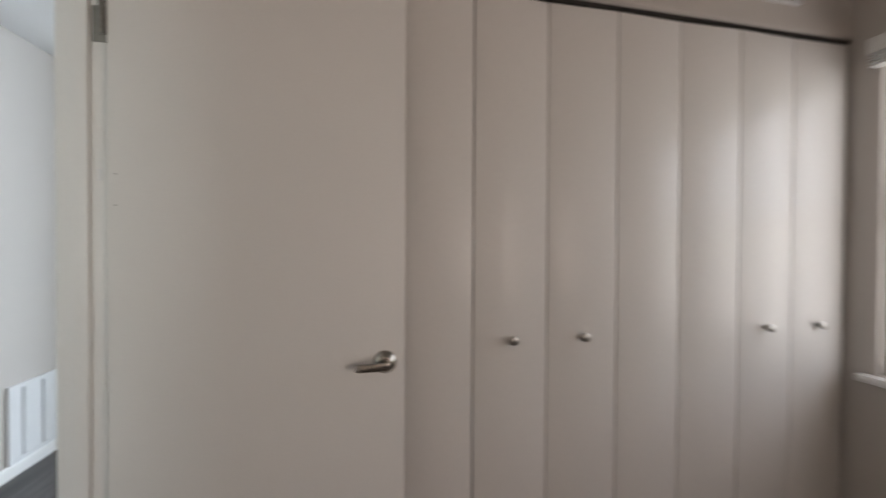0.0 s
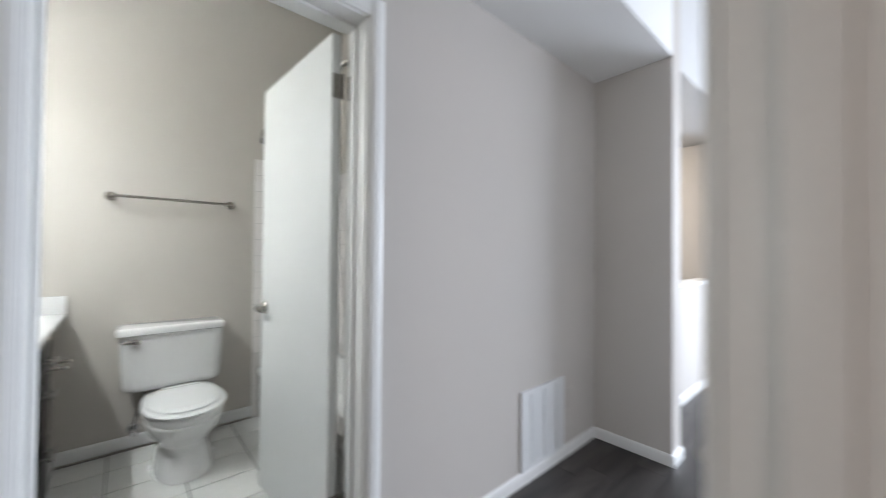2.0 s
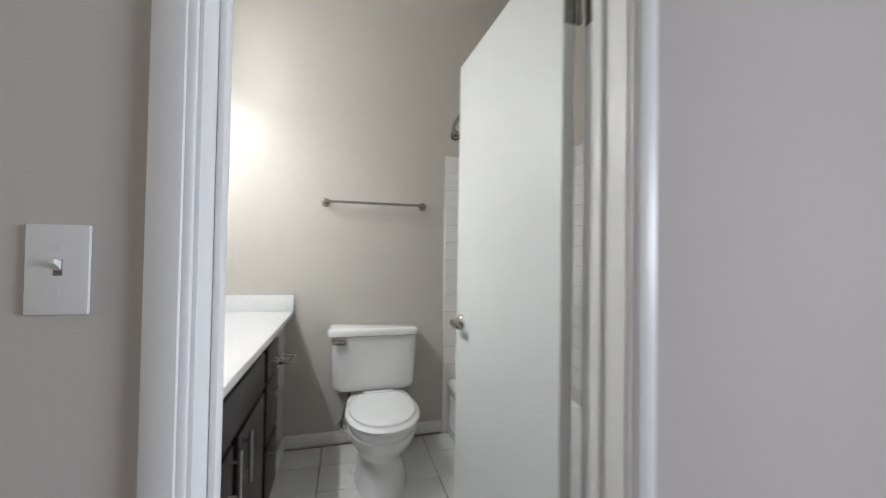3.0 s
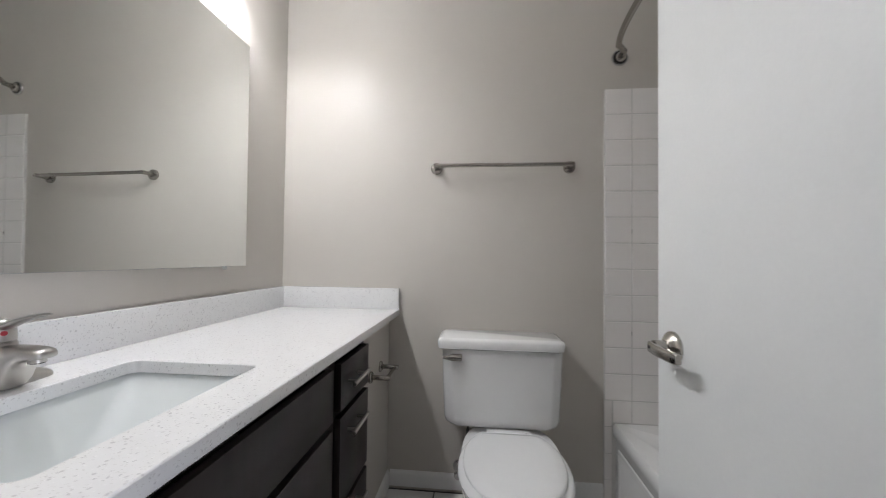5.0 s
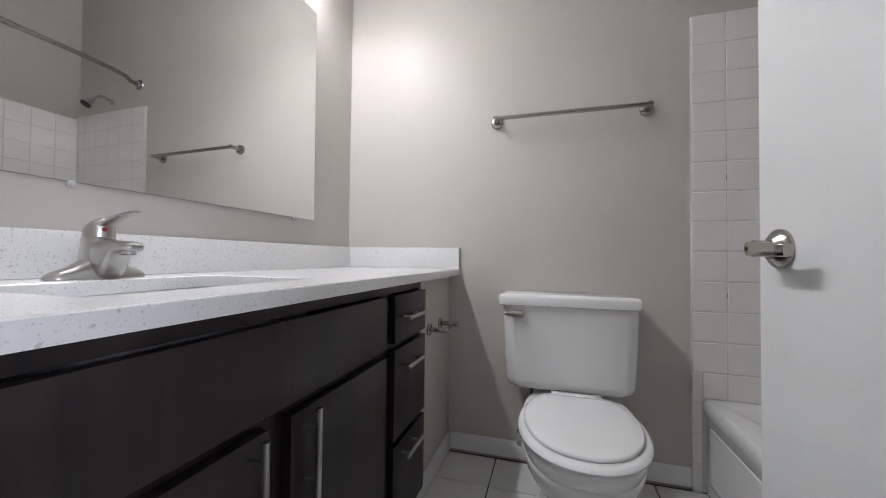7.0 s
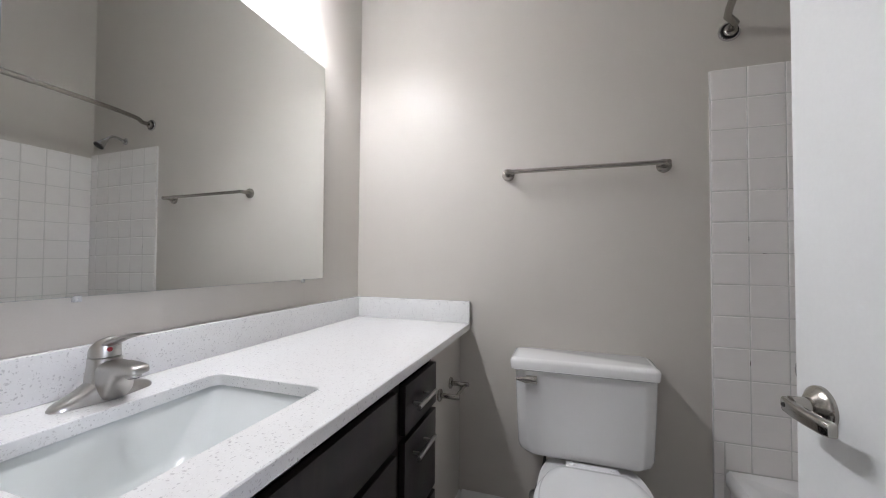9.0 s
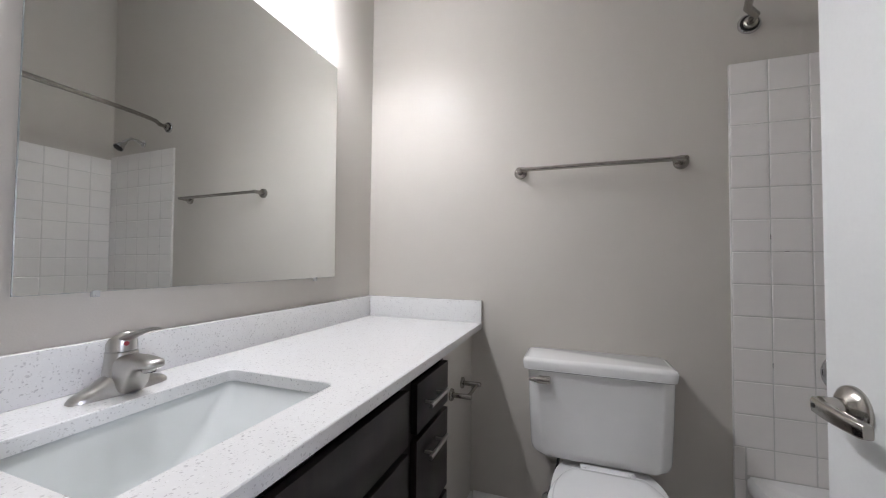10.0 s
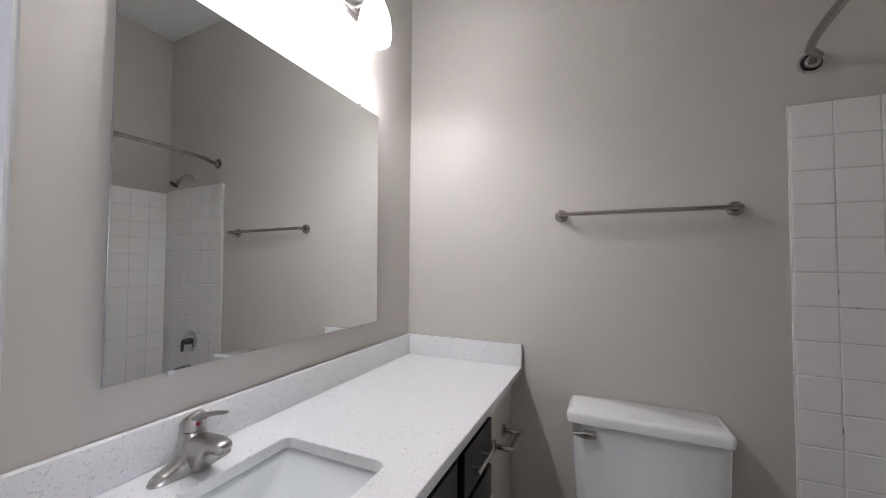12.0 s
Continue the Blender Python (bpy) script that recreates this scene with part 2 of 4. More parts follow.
def disc(bm, centre, axis, radius, length, seg=28, bevel=0.0):
    """A short round bar from centre along axis, with an eased far rim."""
    c, a = Vector(centre), Vector(axis).normalized()
    if bevel:
        return tube(bm, [c, c + a * (length - bevel), c + a * (length - bevel * 0.3), c + a * length], [radius, radius, radius - bevel * 0.4, radius - bevel], seg)
    return tube(bm, [c, c + a * length], radius, seg)


def squircle(cx, cy, z, rx, ry, power=2.6, k=40):
    out = []
    for j in range(k):
        a = 2 * math.pi * j / k
        c, s = math.cos(a), math.sin(a)
        out.append(Vector((cx + rx * math.copysign(abs(c) ** (2 / power), c), cy + ry * math.copysign(abs(s) ** (2 / power), s), z)))
    return out


def finish(bm, name, mat, smooth):
    bmesh.ops.recalc_face_normals(bm, faces=bm.faces)
    me = bpy.data.meshes.new(name)
    bm.to_mesh(me)
    bm.free()
    me.materials.append(mat)
    if smooth:
        for p in me.polygons:
            p.use_smooth = True
        me.set_sharp_from_angle(angle=radians(smooth))
    return me


def thing(name, at, label, category, group="", kind=""):
    ob = new(name)
    ob.location = at
    ORIGIN[ob.name] = Vector(at)
    return tagged(ob, label, category, group, kind)


def part(name, bm, mat, parent, label="", smooth=35, local=False):
    """Links a bmesh, given in world places (or in the parent's own, if local), as one mesh under a thing or part."""
    o = Vector((0, 0, 0)) if local else ORIGIN[parent.name]
    bmesh.ops.translate(bm, verts=bm.verts, vec=-o)
    ob = new(name, finish(bm, name, mat, smooth))
    ob.parent = parent
    ORIGIN[ob.name] = o
    if label:
        tagged(ob, label)
    return ob


def solid(name, bm, mat, label="", category="", kind="structure", smooth=0):
    ob = new(name, finish(bm, name, mat, smooth))
    ORIGIN[ob.name] = Vector((0, 0, 0))
    return tagged(ob, label, category, "", kind)


def B(*a, **k):
    return box(bmesh.new(), *a, **k)


def boxes(*rows):
    bm = bmesh.new()
    for r in rows:
        box(bm, *r)
    return bm


# ---- structure: bathroom ----
XW, YD = 2.165, -1.58          # tub wall, doorway wall
YH = -1.72                    # hall face of the doorway wall
JL, JR = 0.657, 1.440         # bathroom door opening
TOP = 3.02
HT = 3.08                     # height of the hall and living room walls

solid("wall_bathroom_end", boxes((-0.12, XW + 0.12, 0, 0.12, -0.1, TOP)), WALL, "smooth greige painted bathroom wall behind the toilet", "wall")
solid("wall_bathroom_vanity", boxes((-0.12, 0, YD, 0, -0.1, TOP)), WALL, "smooth greige painted wall behind the vanity mirror", "wall")
solid("wall_bathroom_tub", boxes((XW, XW + 0.12, YD, 0, -0.1, TOP)), WALL, "smooth greige painted wall above the tub tile", "wall")
solid("wall_bathroom_door", boxes((-1.0, JL - 0.02, YH, YD, 0, HT), (JR + 0.02, 3.12, YH, YD, 0, HT), (JL - 0.02, JR + 0.02, YH, YD, 2.03, HT)), HALLP,
      "greige painted wall with the bathroom doorway", "wall")
solid("wall_vanity_chase", boxes((0.002, 0.535, -0.44, -0.002, 0, 0.795)), WALL, "low greige painted panel wall under the counter end", "wall")
solid("ceiling_bathroom", boxes((-0.12, XW + 0.12, YD, 0.12, TOP + 0.002, TOP + 0.1)), CEIL, "flat white painted bathroom ceiling", "ceiling")

# ---- structure: hall and rooms beyond ----
YB0, YB1 = -2.78, -2.89       # hall and bedroom faces of the bedroom wall
XF = 6.40                     # far living room wall
KL, KR = 0.425, 1.16          # bedroom door opening
solid("wall_bedroom_door", boxes((-3.0, KL - 0.02, YB1, YB0, 0, HT), (KR + 0.02, 2.2, YB1, YB0, 0, HT), (KL - 0.02, KR + 0.02, YB1, YB0, 2.02, HT)), HALLP,
      "greige painted wall with the bedroom doorway", "wall")
# The opening in this unseen wall is added for the hall fill light.
solid("wall_hall_left", boxes((-1.12, -1.0, YB0, -2.62, 0, HT), (-1.12, -1.0, -1.88, YH, 0, HT), (-1.12, -1.0, -2.62, -1.88, 0, 0.85), (-1.12, -1.0, -2.62, -1.88, 2.05, HT)), HALLP, "greige painted wall closing the hall, with an added window opening", "wall")
solid("wall_hall_end", boxes((3.12, 3.26, -2.17, -1.60, 0, HT)), HALLP, "greige painted wall end at the hall corner", "wall")
solid("ceiling_hall_soffit", boxes((-1.0, 3.118, -2.17, YH, 2.30, HT)), CEIL, "white dropped ceiling soffit over the hall", "ceiling")
# These two ceilings take the toned-down colour against the living window's glare.
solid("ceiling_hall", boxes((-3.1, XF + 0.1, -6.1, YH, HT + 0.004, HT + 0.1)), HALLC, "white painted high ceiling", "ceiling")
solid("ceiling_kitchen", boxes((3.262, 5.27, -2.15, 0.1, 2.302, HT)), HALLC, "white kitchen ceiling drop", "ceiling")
solid("wall_pass_through", boxes((3.26, 5.04, -1.93, -1.83, 0, 0.925)), HALLP, "white painted half wall of the kitchen pass-through", "wall")
solid("wall_pass_through_return", boxes((5.04, 5.16, -2.10, -1.83, 0, 0.925), (5.04, 5.16, -2.15, -2.10, 0, 2.298)), HALLP, "painted return and post of the pass-through", "wall")
solid("trim_ledge", boxes((3.262, 5.20, -1.96, -1.80, 0.927, 0.955), (5.01, 5.20, -2.098, -1.96, 0.927, 0.955)), TRIM, "white ledge cap on the half wall", "trim")
solid("wall_kitchen_back", boxes((5.165, 5.27, -2.095, 0.0, 0, 2.298)), HALLP, "beige lit kitchen wall beyond the pass-through", "wall")
solid("wall_kitchen_side", boxes((3.26, 5.27, 0.002, 0.1, 0, 2.298)), HALLP, "greige kitchen side wall", "wall")
solid("wall_living_far", boxes((XF, XF + 0.12, -6.1, -5.6, 0, HT), (XF, XF + 0.12, -2.9, 0.1, 0, HT), (XF, XF + 0.12, -5.6, -2.9, 0, 0.8), (XF, XF + 0.12, -5.6, -2.9, 2.3, HT)), HALLP, "greige painted far living room wall with a window", "wall")
solid("wall_living_near", boxes((2.08, 2.2, -6.0, YB1, 0, HT)), HALLP, "greige painted living room wall", "wall")
solid("wall_living_side", boxes((2.08, XF, -6.12, -6.0, 0, HT)), HALLP, "greige painted living room side wall", "wall")

# bedroom
YW = -5.45
CX = 1.23                     # closet front
solid("wall_bedroom_window", boxes((-3.0, -2.6, YW - 0.12, YW, 0, HT), (-1.5, 0.36, YW - 0.12, YW, 0, HT), (1.135, 2.08, YW - 0.12, YW, 0, HT), (-2.6, -1.5, YW - 0.12, YW, 0, 0.72), (-2.6, -1.5, YW - 0.12, YW, 1.98, HT), (0.36, 1.135, YW - 0.12, YW, 0, 0.72), (0.36, 1.135, YW - 0.12, YW, 1.98, HT)), HALLP,
      "greige painted bedroom wall with a window", "wall")
solid("wall_bedroom_side", boxes((-3.12, -3.0, YW - 0.12, YB0, 0, HT)), HALLP, "greige painted bedroom side wall", "wall")
solid("wall_closet_header", boxes((CX, CX + 0.1, YW, YB1, 2.055, HT), (CX, CX + 0.1, -3.60, YB1, 0, 2.055)), HALLP, "painted wall over and beside the closet doors", "wall")
solid("wall_closet_back", boxes((1.88, 1.98, YW, YB1, 0, HT)), HALLP, "painted closet back wall", "wall")

# floors
solid("floor_bathroom", boxes((0.0, XW, YH + 0.06, 0.0, -0.10, -0.006)), FGROUT, "white ceramic floor tile with dark grout", "floor")
solid("floor_hall", boxes((-3.1, XF + 0.1, -6.1, YH + 0.06, -0.10, -0.006), (2.32, XF + 0.1, YH + 0.06, 0.1, -0.10, -0.006)), DARK, "dark grey wood-look vinyl plank floor", "floor")


# ---- trim ----
def casing(name, opening, wall_y, face, height, label):
    """Stepped door casing on one face of a wall that runs along x; face is the sign of the way out of the wall."""
    a, b = opening
    t = thing(name, ((a + b) / 2, wall_y, 0), label, "door casing", kind="structure")
    prof = ((0.0, 0.0), (0.0, 0.008), (0.003, 0.0105), (0.011, 0.0115), (0.013, 0.0145), (0.020, 0.016), (0.053, 0.017), (0.057, 0.0145), (0.057, 0.0))
    for side, x0 in ((-1, a - 0.006), (1, b + 0.006)):
        bm = bmesh.new()
        loft(bm, [[Vector((x0 + side * u, wall_y + face * (0.0015 + v), z)) for u, v in prof] for z in (0, height + 0.07)])
        part("side_casing", bm, TRIM, t, smooth=40)
    bm = bmesh.new()
    loft(bm, [[Vector((x, wall_y + face * (0.0015 + v), height + 0.006 + u)) for u, v in prof] for x in (a - 0.005, b + 0.005)])
    part("head_casing", bm, TRIM, t, smooth=40)
    return t


def jamb(name, opening, y0, y1, height, stop_y, label):
    a, b = opening
    t = thing(name, ((a + b) / 2, (y0 + y1) / 2, 0), label, "door frame", kind="structure")
    part("jamb_board", B(a - 0.0195, a, y0, y1, 0, height, bevel=0.002), TRIM, t)
    part("jamb_board", B(b, b + 0.0195, y0, y1, 0, height, bevel=0.002), TRIM, t)
    part("head_board", B(a, b, y0, y1, height, height + 0.0195, bevel=0.002), TRIM, t)
    part("stop_moulding", B(a + 0.0005, a + 0.0125, stop_y - 0.018, stop_y + 0.018, 0, height - 0.013, bevel=0.004), TRIM, t)
    part("stop_moulding", B(b - 0.0125, b - 0.0005, stop_y - 0.018, stop_y + 0.018, 0, height - 0.013, bevel=0.004), TRIM, t)
    part("stop_moulding", B(a + 0.013, b - 0.013, stop_y - 0.018, stop_y + 0.018, height - 0.0125, height - 0.0005, bevel=0.004), TRIM, t)
    return t


H1, H2 = 2.00, 1.99
casing("casing_bathroom_hall", (JL, JR), YH, -1, H1, "white painted casing round the bathroom doorway")
casing("casing_bathroom_inner", (JL, JR), YD, 1, H1, "white painted casing inside the bathroom doorway")
FRAME1 = jamb("door_frame_bathroom", (JL, JR), YH, YD, H1, YD - 0.058, "white painted bathroom door jamb with stop")
casing("casing_bedroom_hall", (KL, KR), YB0, 1, H2, "white painted casing on the hall side")
FRAME2 = jamb("door_frame_bedroom", (KL, KR), YB1, YB0, H2, YB1 + 0.058, "white painted bedroom door jamb with stop")


def baseboard(a, b, face, label="white painted baseboard", h=0.066, lift=0.0):
    """A board along a wall from a to b (plan points); face is the way out of the wall."""
    (x0, y0), (x1, y1) = a, b
    fx, fy = face
    prof = ((0.001, lift), (0.012, lift), (0.012, h - 0.018), (0.009, h - 0.008), (0.005, h - 0.002), (0.001, h))
    bm = bmesh.new()
    loft(bm, [[Vector((x + fx * u, y + fy * u, v)) for u, v in prof] for x, y in ((x0, y0), (x1, y1))])
    return solid("baseboard", bm, TRIM, label, "baseboard", smooth=40)


BB = "white painted baseboard along the wall"
baseboard((0.549, 0), (1.508, 0), (0, -1), "white baseboard over floor tile with a dark gap", 0.082, 0.012)
baseboard((0.535, -0.44), (0.535, -0.001), (1, 0), "white baseboard on the panel wall", 0.078)
baseboard((-1, YH), (JL - 0.075, YH), (0, -1), BB)
baseboard((JR + 0.075, YH), (3.119, YH), (0, -1), BB)
baseboard((3.12, -2.169), (3.12, YH - 0.013), (-1, 0), BB)
baseboard((3.108, -2.17), (3.272, -2.17), (0, -1), BB)
baseboard((3.26, -2.169), (3.26, -1.945), (1, 0), BB)
baseboard((3.273, -1.93), (5.027, -1.93), (0, -1), BB)
baseboard((5.04, -2.149), (5.04, -1.944), (-1, 0), BB)
baseboard((5.03, -2.15), (5.16, -2.15), (0, -1), BB)
baseboard((XF, -6.0), (XF, 0.0), (-1, 0), BB)
baseboard((5.27, -2.0), (5.27, 0.0), (1, 0), BB)
baseboard((KR + 0.9, YB0), (2.2, YB0), (0, 1), BB)
baseboard((-3.0, YW), (1.22, YW), (0, 1), BB)


# ---- doors ----
def lever_set(parent, y, z, x_face, out, point, style):
    """Round rosette with a lever; out is the sign along local x, point the sign along local y to which the lever points."""
    bm = bmesh.new()
    loft(bm, [[Vector((x_face + out * d, y + r * math.cos(a), z + r * math.sin(a))) for a in (2 * math.pi * j / 36 for j in range(36))] for r, d in ((0.0318, 0.0), (0.0320, 0.004), (0.0305, 0.007), (0.024, 0.012), (0.017, 0.0175), (0.013, 0.018))])
    rose = part("rosette", bm, SATIN, parent, "brushed nickel rosette", smooth=30, local=True)
    bm = bmesh.new()
    disc(bm, (x_face + out * 0.012, y, z), (out, 0, 0), 0.0135, 0.027, 20)
    part("neck", bm, SATIN, rose, local=True)
    bm = bmesh.new()
    n = 14
    rings = []
    for i in range(n + 1):
        u = i / n
        yy = y - point * 0.013 + point * u * 0.092
        xx = x_face + out * (0.041 + 0.004 * math.sin(u * math.pi) - 0.004 * u)
        hh = (0.0112 - 0.0012 * u) * (0.6 if i == 0 else 0.9 if i == n else 1)
        dd = (0.0056 + 0.0025 * u) * (0.7 if i in (0, n) else 1)
        rings.append([Vector((xx + dd * math.copysign(abs(math.cos(a)) ** 0.4, math.cos(a)), yy, z - 0.004 * u + hh * math.copysign(abs(math.sin(a)) ** 0.4, math.sin(a)))) for a in (2 * math.pi * j / 16 for j in range(16))])
    loft(bm, rings)
    lev = part("lever", bm, SATIN, rose, "brushed nickel lever", local=True)
    if style:
        part("keyhole", disc(bmesh.new(), (x_face + out * 0.0470, y, z), (out, 0, 0), 0.0034, 0.0022, 10), RUBBER, lev, local=True)
    return rose


def slab_door(name, pivot, degrees, width, height, label, face_x, lever_y, lever_z, sides, hinges, paint):
    """Leaf along local +y from the pivot; local -x is the face that the hall sees when shut."""
    d = thing(name, pivot, label, "door", kind="structure")
    d.rotation_euler = (0, 0, radians(degrees))
    bm = bmesh.new()
    box(bm, face_x, face_x + 0.035, 0.004, width, 0.012, height, bevel=0.0025)
    leaf = part("leaf", bm, paint, d, local=True)
    for out, point in sides:
        lever_set(leaf, lever_y, lever_z, face_x if out < 0 else face_x + 0.035, out, point, True)
    part("latch_plate", boxes((face_x + 0.005, face_x + 0.030, width - 0.0005, width + 0.0012, lever_z - 0.028, lever_z + 0.028)), HINGE, leaf, local=True, smooth=0)
    for z in hinges:
        hb = part("hinge", boxes((face_x + 0.003, face_x + 0.034, 0.0015, 0.0042, z - 0.045, z + 0.045)), HINGE, leaf, "worn brushed nickel hinge leaf", local=True, smooth=0)
        part("knuckle", tube(bmesh.new(), [(face_x + 0.040, -0.003, z - 0.047), (face_x + 0.040, -0.003, z + 0.047)], 0.0065, 12), HINGE, hb, local=True)
    return d


slab_door("door_1", (1.375, -1.588, 0), 2.95, 0.72, 1.983, "white painted flush bathroom door standing open", 0.0, 0.663, 0.90, ((-1, -1),), (0.24, 1.79), COOLDOOR)
D2 = slab_door("door_2", (1.118, -2.905, 0), 180.4, 0.725, 1.955, "white painted flush bedroom door standing open against the closet", -0.035, 0.67, 0.885, ((1, -1),), (0.24, 1.76), DOORP)
for z in (1.381, 1.305):
    part("screw_hole", disc(bmesh.new(), (-0.0004, 0.022, z), (1, 0, 0), 0.0018, 0.0009, 10), HINGE, D2.children[0], "small dark screw hole", local=True)

# hinge leaves on the jambs
for fr, z, x, y0, y1 in [(FRAME1, z, JR, YD - 0.036, YD - 0.002) for z in (0.24, 1.79)] + [(FRAME2, z, KR, YB1 + 0.002, YB1 + 0.036) for z in (0.24, 1.76)]:
    part("hinge_leaf", boxes((x - 0.0015, x - 0.0003, y0, y1, z - 0.045, z + 0.045)), HINGE, fr, "worn nickel hinge leaf", smooth=0)

part("painted_plate", B(KR - 0.0022, KR - 0.0004, YB1 + 0.017, YB1 + 0.026, 1.368, 1.398, bevel=0.0008), VENTM, FRAME2, "small worn metal plate")

# hall closet door in the bedroom wall, shut
d3 = thing("door_3", (1.70, YB0, 0), "white painted flush hall closet door, shut", "door", kind="structure")
leaf3 = part("leaf", B(1.34, 2.05, YB0 + 0.002, YB0 + 0.012, 0.012, 1.98, bevel=0.002), DOORP, d3)
rose3 = part("rosette", disc(bmesh.new(), (1.40, YB0 + 0.012, 0.90), (0, 1, 0), 0.033, 0.013, 32, 0.006), NICKEL, leaf3, "brushed nickel rosette")
bm = bmesh.new()
tube(bm, [(1.40, YB0 + 0.024, 0.90), (1.40, YB0 + 0.058, 0.90), (1.408, YB0 + 0.064, 0.90), (1.44, YB0 + 0.066, 0.899), (1.50, YB0 + 0.064, 0.896)], [0.012, 0.012, 0.013, 0.011, 0.009], 14)
part("lever", bm, NICKEL, rose3)


# ---- bathroom: vanity ----
CT = 0.828
vanity = thing("vanity_cabinet", (0.28, -1.0, 0), "espresso wood bathroom vanity cabinet with doors and drawers", "cabinet")
FX = 0.552
part("carcass", boxes((0.004, FX - 0.02, -1.572, -1.552, 0.0, 0.799), (0.004, FX - 0.02, -0.462, -0.4425, 0.0, 0.799), (0.004, 0.016, -1.552, -0.462, 0.09, 0.799),
                      (0.016, FX - 0.02, -1.552, -0.462, 0.09, 0.106), (0.44, 0.455, -1.552, -0.462, 0, 0.0895)), ESPRESSO, vanity, smooth=0)
part("face_frame", boxes((FX - 0.0198, FX, -1.572, -1.535, 0.09, 0.799), (FX - 0.0198, FX, -0.466, -0.4425, 0.09, 0.799), (FX - 0.0198, FX, -0.765, -0.70, 0.09, 0.799),
                         (FX - 0.0198, FX, -1.175, -1.115, 0.11, 0.61), (FX - 0.0198, FX, -1.535, -0.765, 0.61, 0.64), (FX - 0.0198, FX, -1.535, -0.765, 0.775, 0.799), (FX - 0.0198, FX, -0.70, -0.466, 0.775, 0.799),
                         (FX - 0.0198, FX, -1.535, -0.765, 0.09, 0.11), (FX - 0.0198, FX, -0.70, -0.466, 0.09, 0.11), (FX - 0.0198, FX, -0.70, -0.466, 0.61, 0.64), (FX - 0.0198, FX, -0.70, -0.466, 0.345, 0.375)), ESPRESSO, vanity, smooth=0)
FF0, FF1 = FX + 0.0015, FX + 0.0205


def bar_pull(parent, centre, along, length):
    c, a = Vector(centre), Vector(along)
    p = part("pull_handle", tube(bmesh.new(), [c - a * length / 2, c + a * length / 2], 0.006, 14), NICKEL, parent, "brushed nickel bar pull")
    for s in (-1, 1):
        q = c + a * s * length * 0.30
        part("post", tube(bmesh.new(), [q, (FF1, q.y, q.z)], 0.0045, 10), NICKEL, p)


part("false_front", B(FF0, FF1, -1.545, -0.755, 0.632, 0.772, bevel=0.002), ESPRESSO, vanity, "espresso wood false drawer front")
for y0, y1, hy in ((-1.122, -0.755, -1.085), (-1.545, -1.172, -1.21)):
    dr = part("door", B(FF0, FF1, y0, y1, 0.10, 0.612, bevel=0.002), ESPRESSO, vanity, "espresso wood flat cabinet door")
    bar_pull(dr, (FF1 + 0.028, hy, 0.535), (0, 0, 1), 0.16)
for z0, z1, hz in ((0.636, 0.770, 0.705), (0.366, 0.618, 0.565), (0.10, 0.348, 0.312)):
    dr = part("drawer_front", B(FF0, FF1, -0.702, -0.446, z0, z1, bevel=0.002), ESPRESSO, vanity, "espresso wood drawer front")
    bar_pull(dr, (FF1 + 0.028, -0.600, hz), (0, 1, 0), 0.14)

# counter with a cut-out for the sink
counter = thing("vanity_counter", (0.29, -0.79, 0.80), "white speckled quartz counter with backsplash", "counter")
SX0, SX1, SY0, SY1 = 0.160, 0.466, -1.350, -0.922


def rounded(x0, x1, y0, y1, r, z, k=6):
    out = []
    for cx, cy, a0 in ((x1 - r, y1 - r, 0), (x0 + r, y1 - r, 90), (x0 + r, y0 + r, 180), (x1 - r, y0 + r, 270)):
        for i in range(k + 1):
            a = radians(a0 + 90 * i / k)
            out.append(Vector((cx + r * math.cos(a), cy + r * math.sin(a), z)))
    return out


def slab_with_hole(outer, inner, z0, z1):
    """Flat slab with a rounded cut-out; outer and inner have the same count and start angle."""
    bm = bmesh.new()
    e = 0.002
    rings = [[Vector((p.x, p.y, z)) for p in ring] for ring, z in
             ((inner(0), z0), (outer(0), z0), (outer(0), z1 - e), (outer(e), z1), (inner(e), z1), (inner(0), z1 - e), (inner(0), z0))]
    rows = [[bm.verts.new(p) for p in r] for r in rings[:-1]]
    rows.append(rows[0])
    k = len(rows[0])
    for a, b in zip(rows, rows[1:]):
        for j in range(k):
            bm.faces.new((a[j], a[(j + 1) % k], b[(j + 1) % k], b[j]))
    return bm


part("slab", slab_with_hole(lambda e: rounded(0.002 + e, 0.583 - e, -1.5775 + e, -0.002 - e, 0.002, 0), lambda e: rounded(SX0 - e, SX1 + e, SY0 - e, SY1 + e, 0.022, 0), 0.8005, CT), QUARTZ, counter, smooth=30)
part("backsplash", B(0.002, 0.021, -1.577, -0.0225, CT + 0.0005, 0.926, bevel=0.0018), QUARTZ, counter)
part("side_splash", B(0.002, 0.583, -0.0215, -0.002, CT + 0.0005, 0.926, bevel=0.0018), QUARTZ, counter)

# undermount sink
sink = thing("sink", (0.313, -1.136, 0.80), "white porcelain undermount rectangular sink", "sink")
bm = bmesh.new()
rings = []
for inset, z, r in ((-0.014, 0.7993, 0.030), (-0.007, 0.7990, 0.026), (-0.004, 0.794, 0.026), (0.014, 0.760, 0.034), (0.040, 0.700, 0.05), (0.062, 0.668, 0.06), (0.095, 0.658, 0.05), (0.120, 0.655, 0.03)):
    rings.append(rounded(SX0 + inset, SX1 - inset, SY0 + inset * 1.15, SY1 - inset * 2.4 if inset > 0.01 else SY1 - inset, r, z, 8))
for inset, z, r in ((0.110, 0.640, 0.04), (0.050, 0.650, 0.06), (0.012, 0.690, 0.05), (-0.008, 0.780, 0.03), (-0.014, 0.790, 0.030)):
    rings.append(rounded(SX0 + inset, SX1 - inset, SY0 + inset, SY1 - inset, r, z, 8))
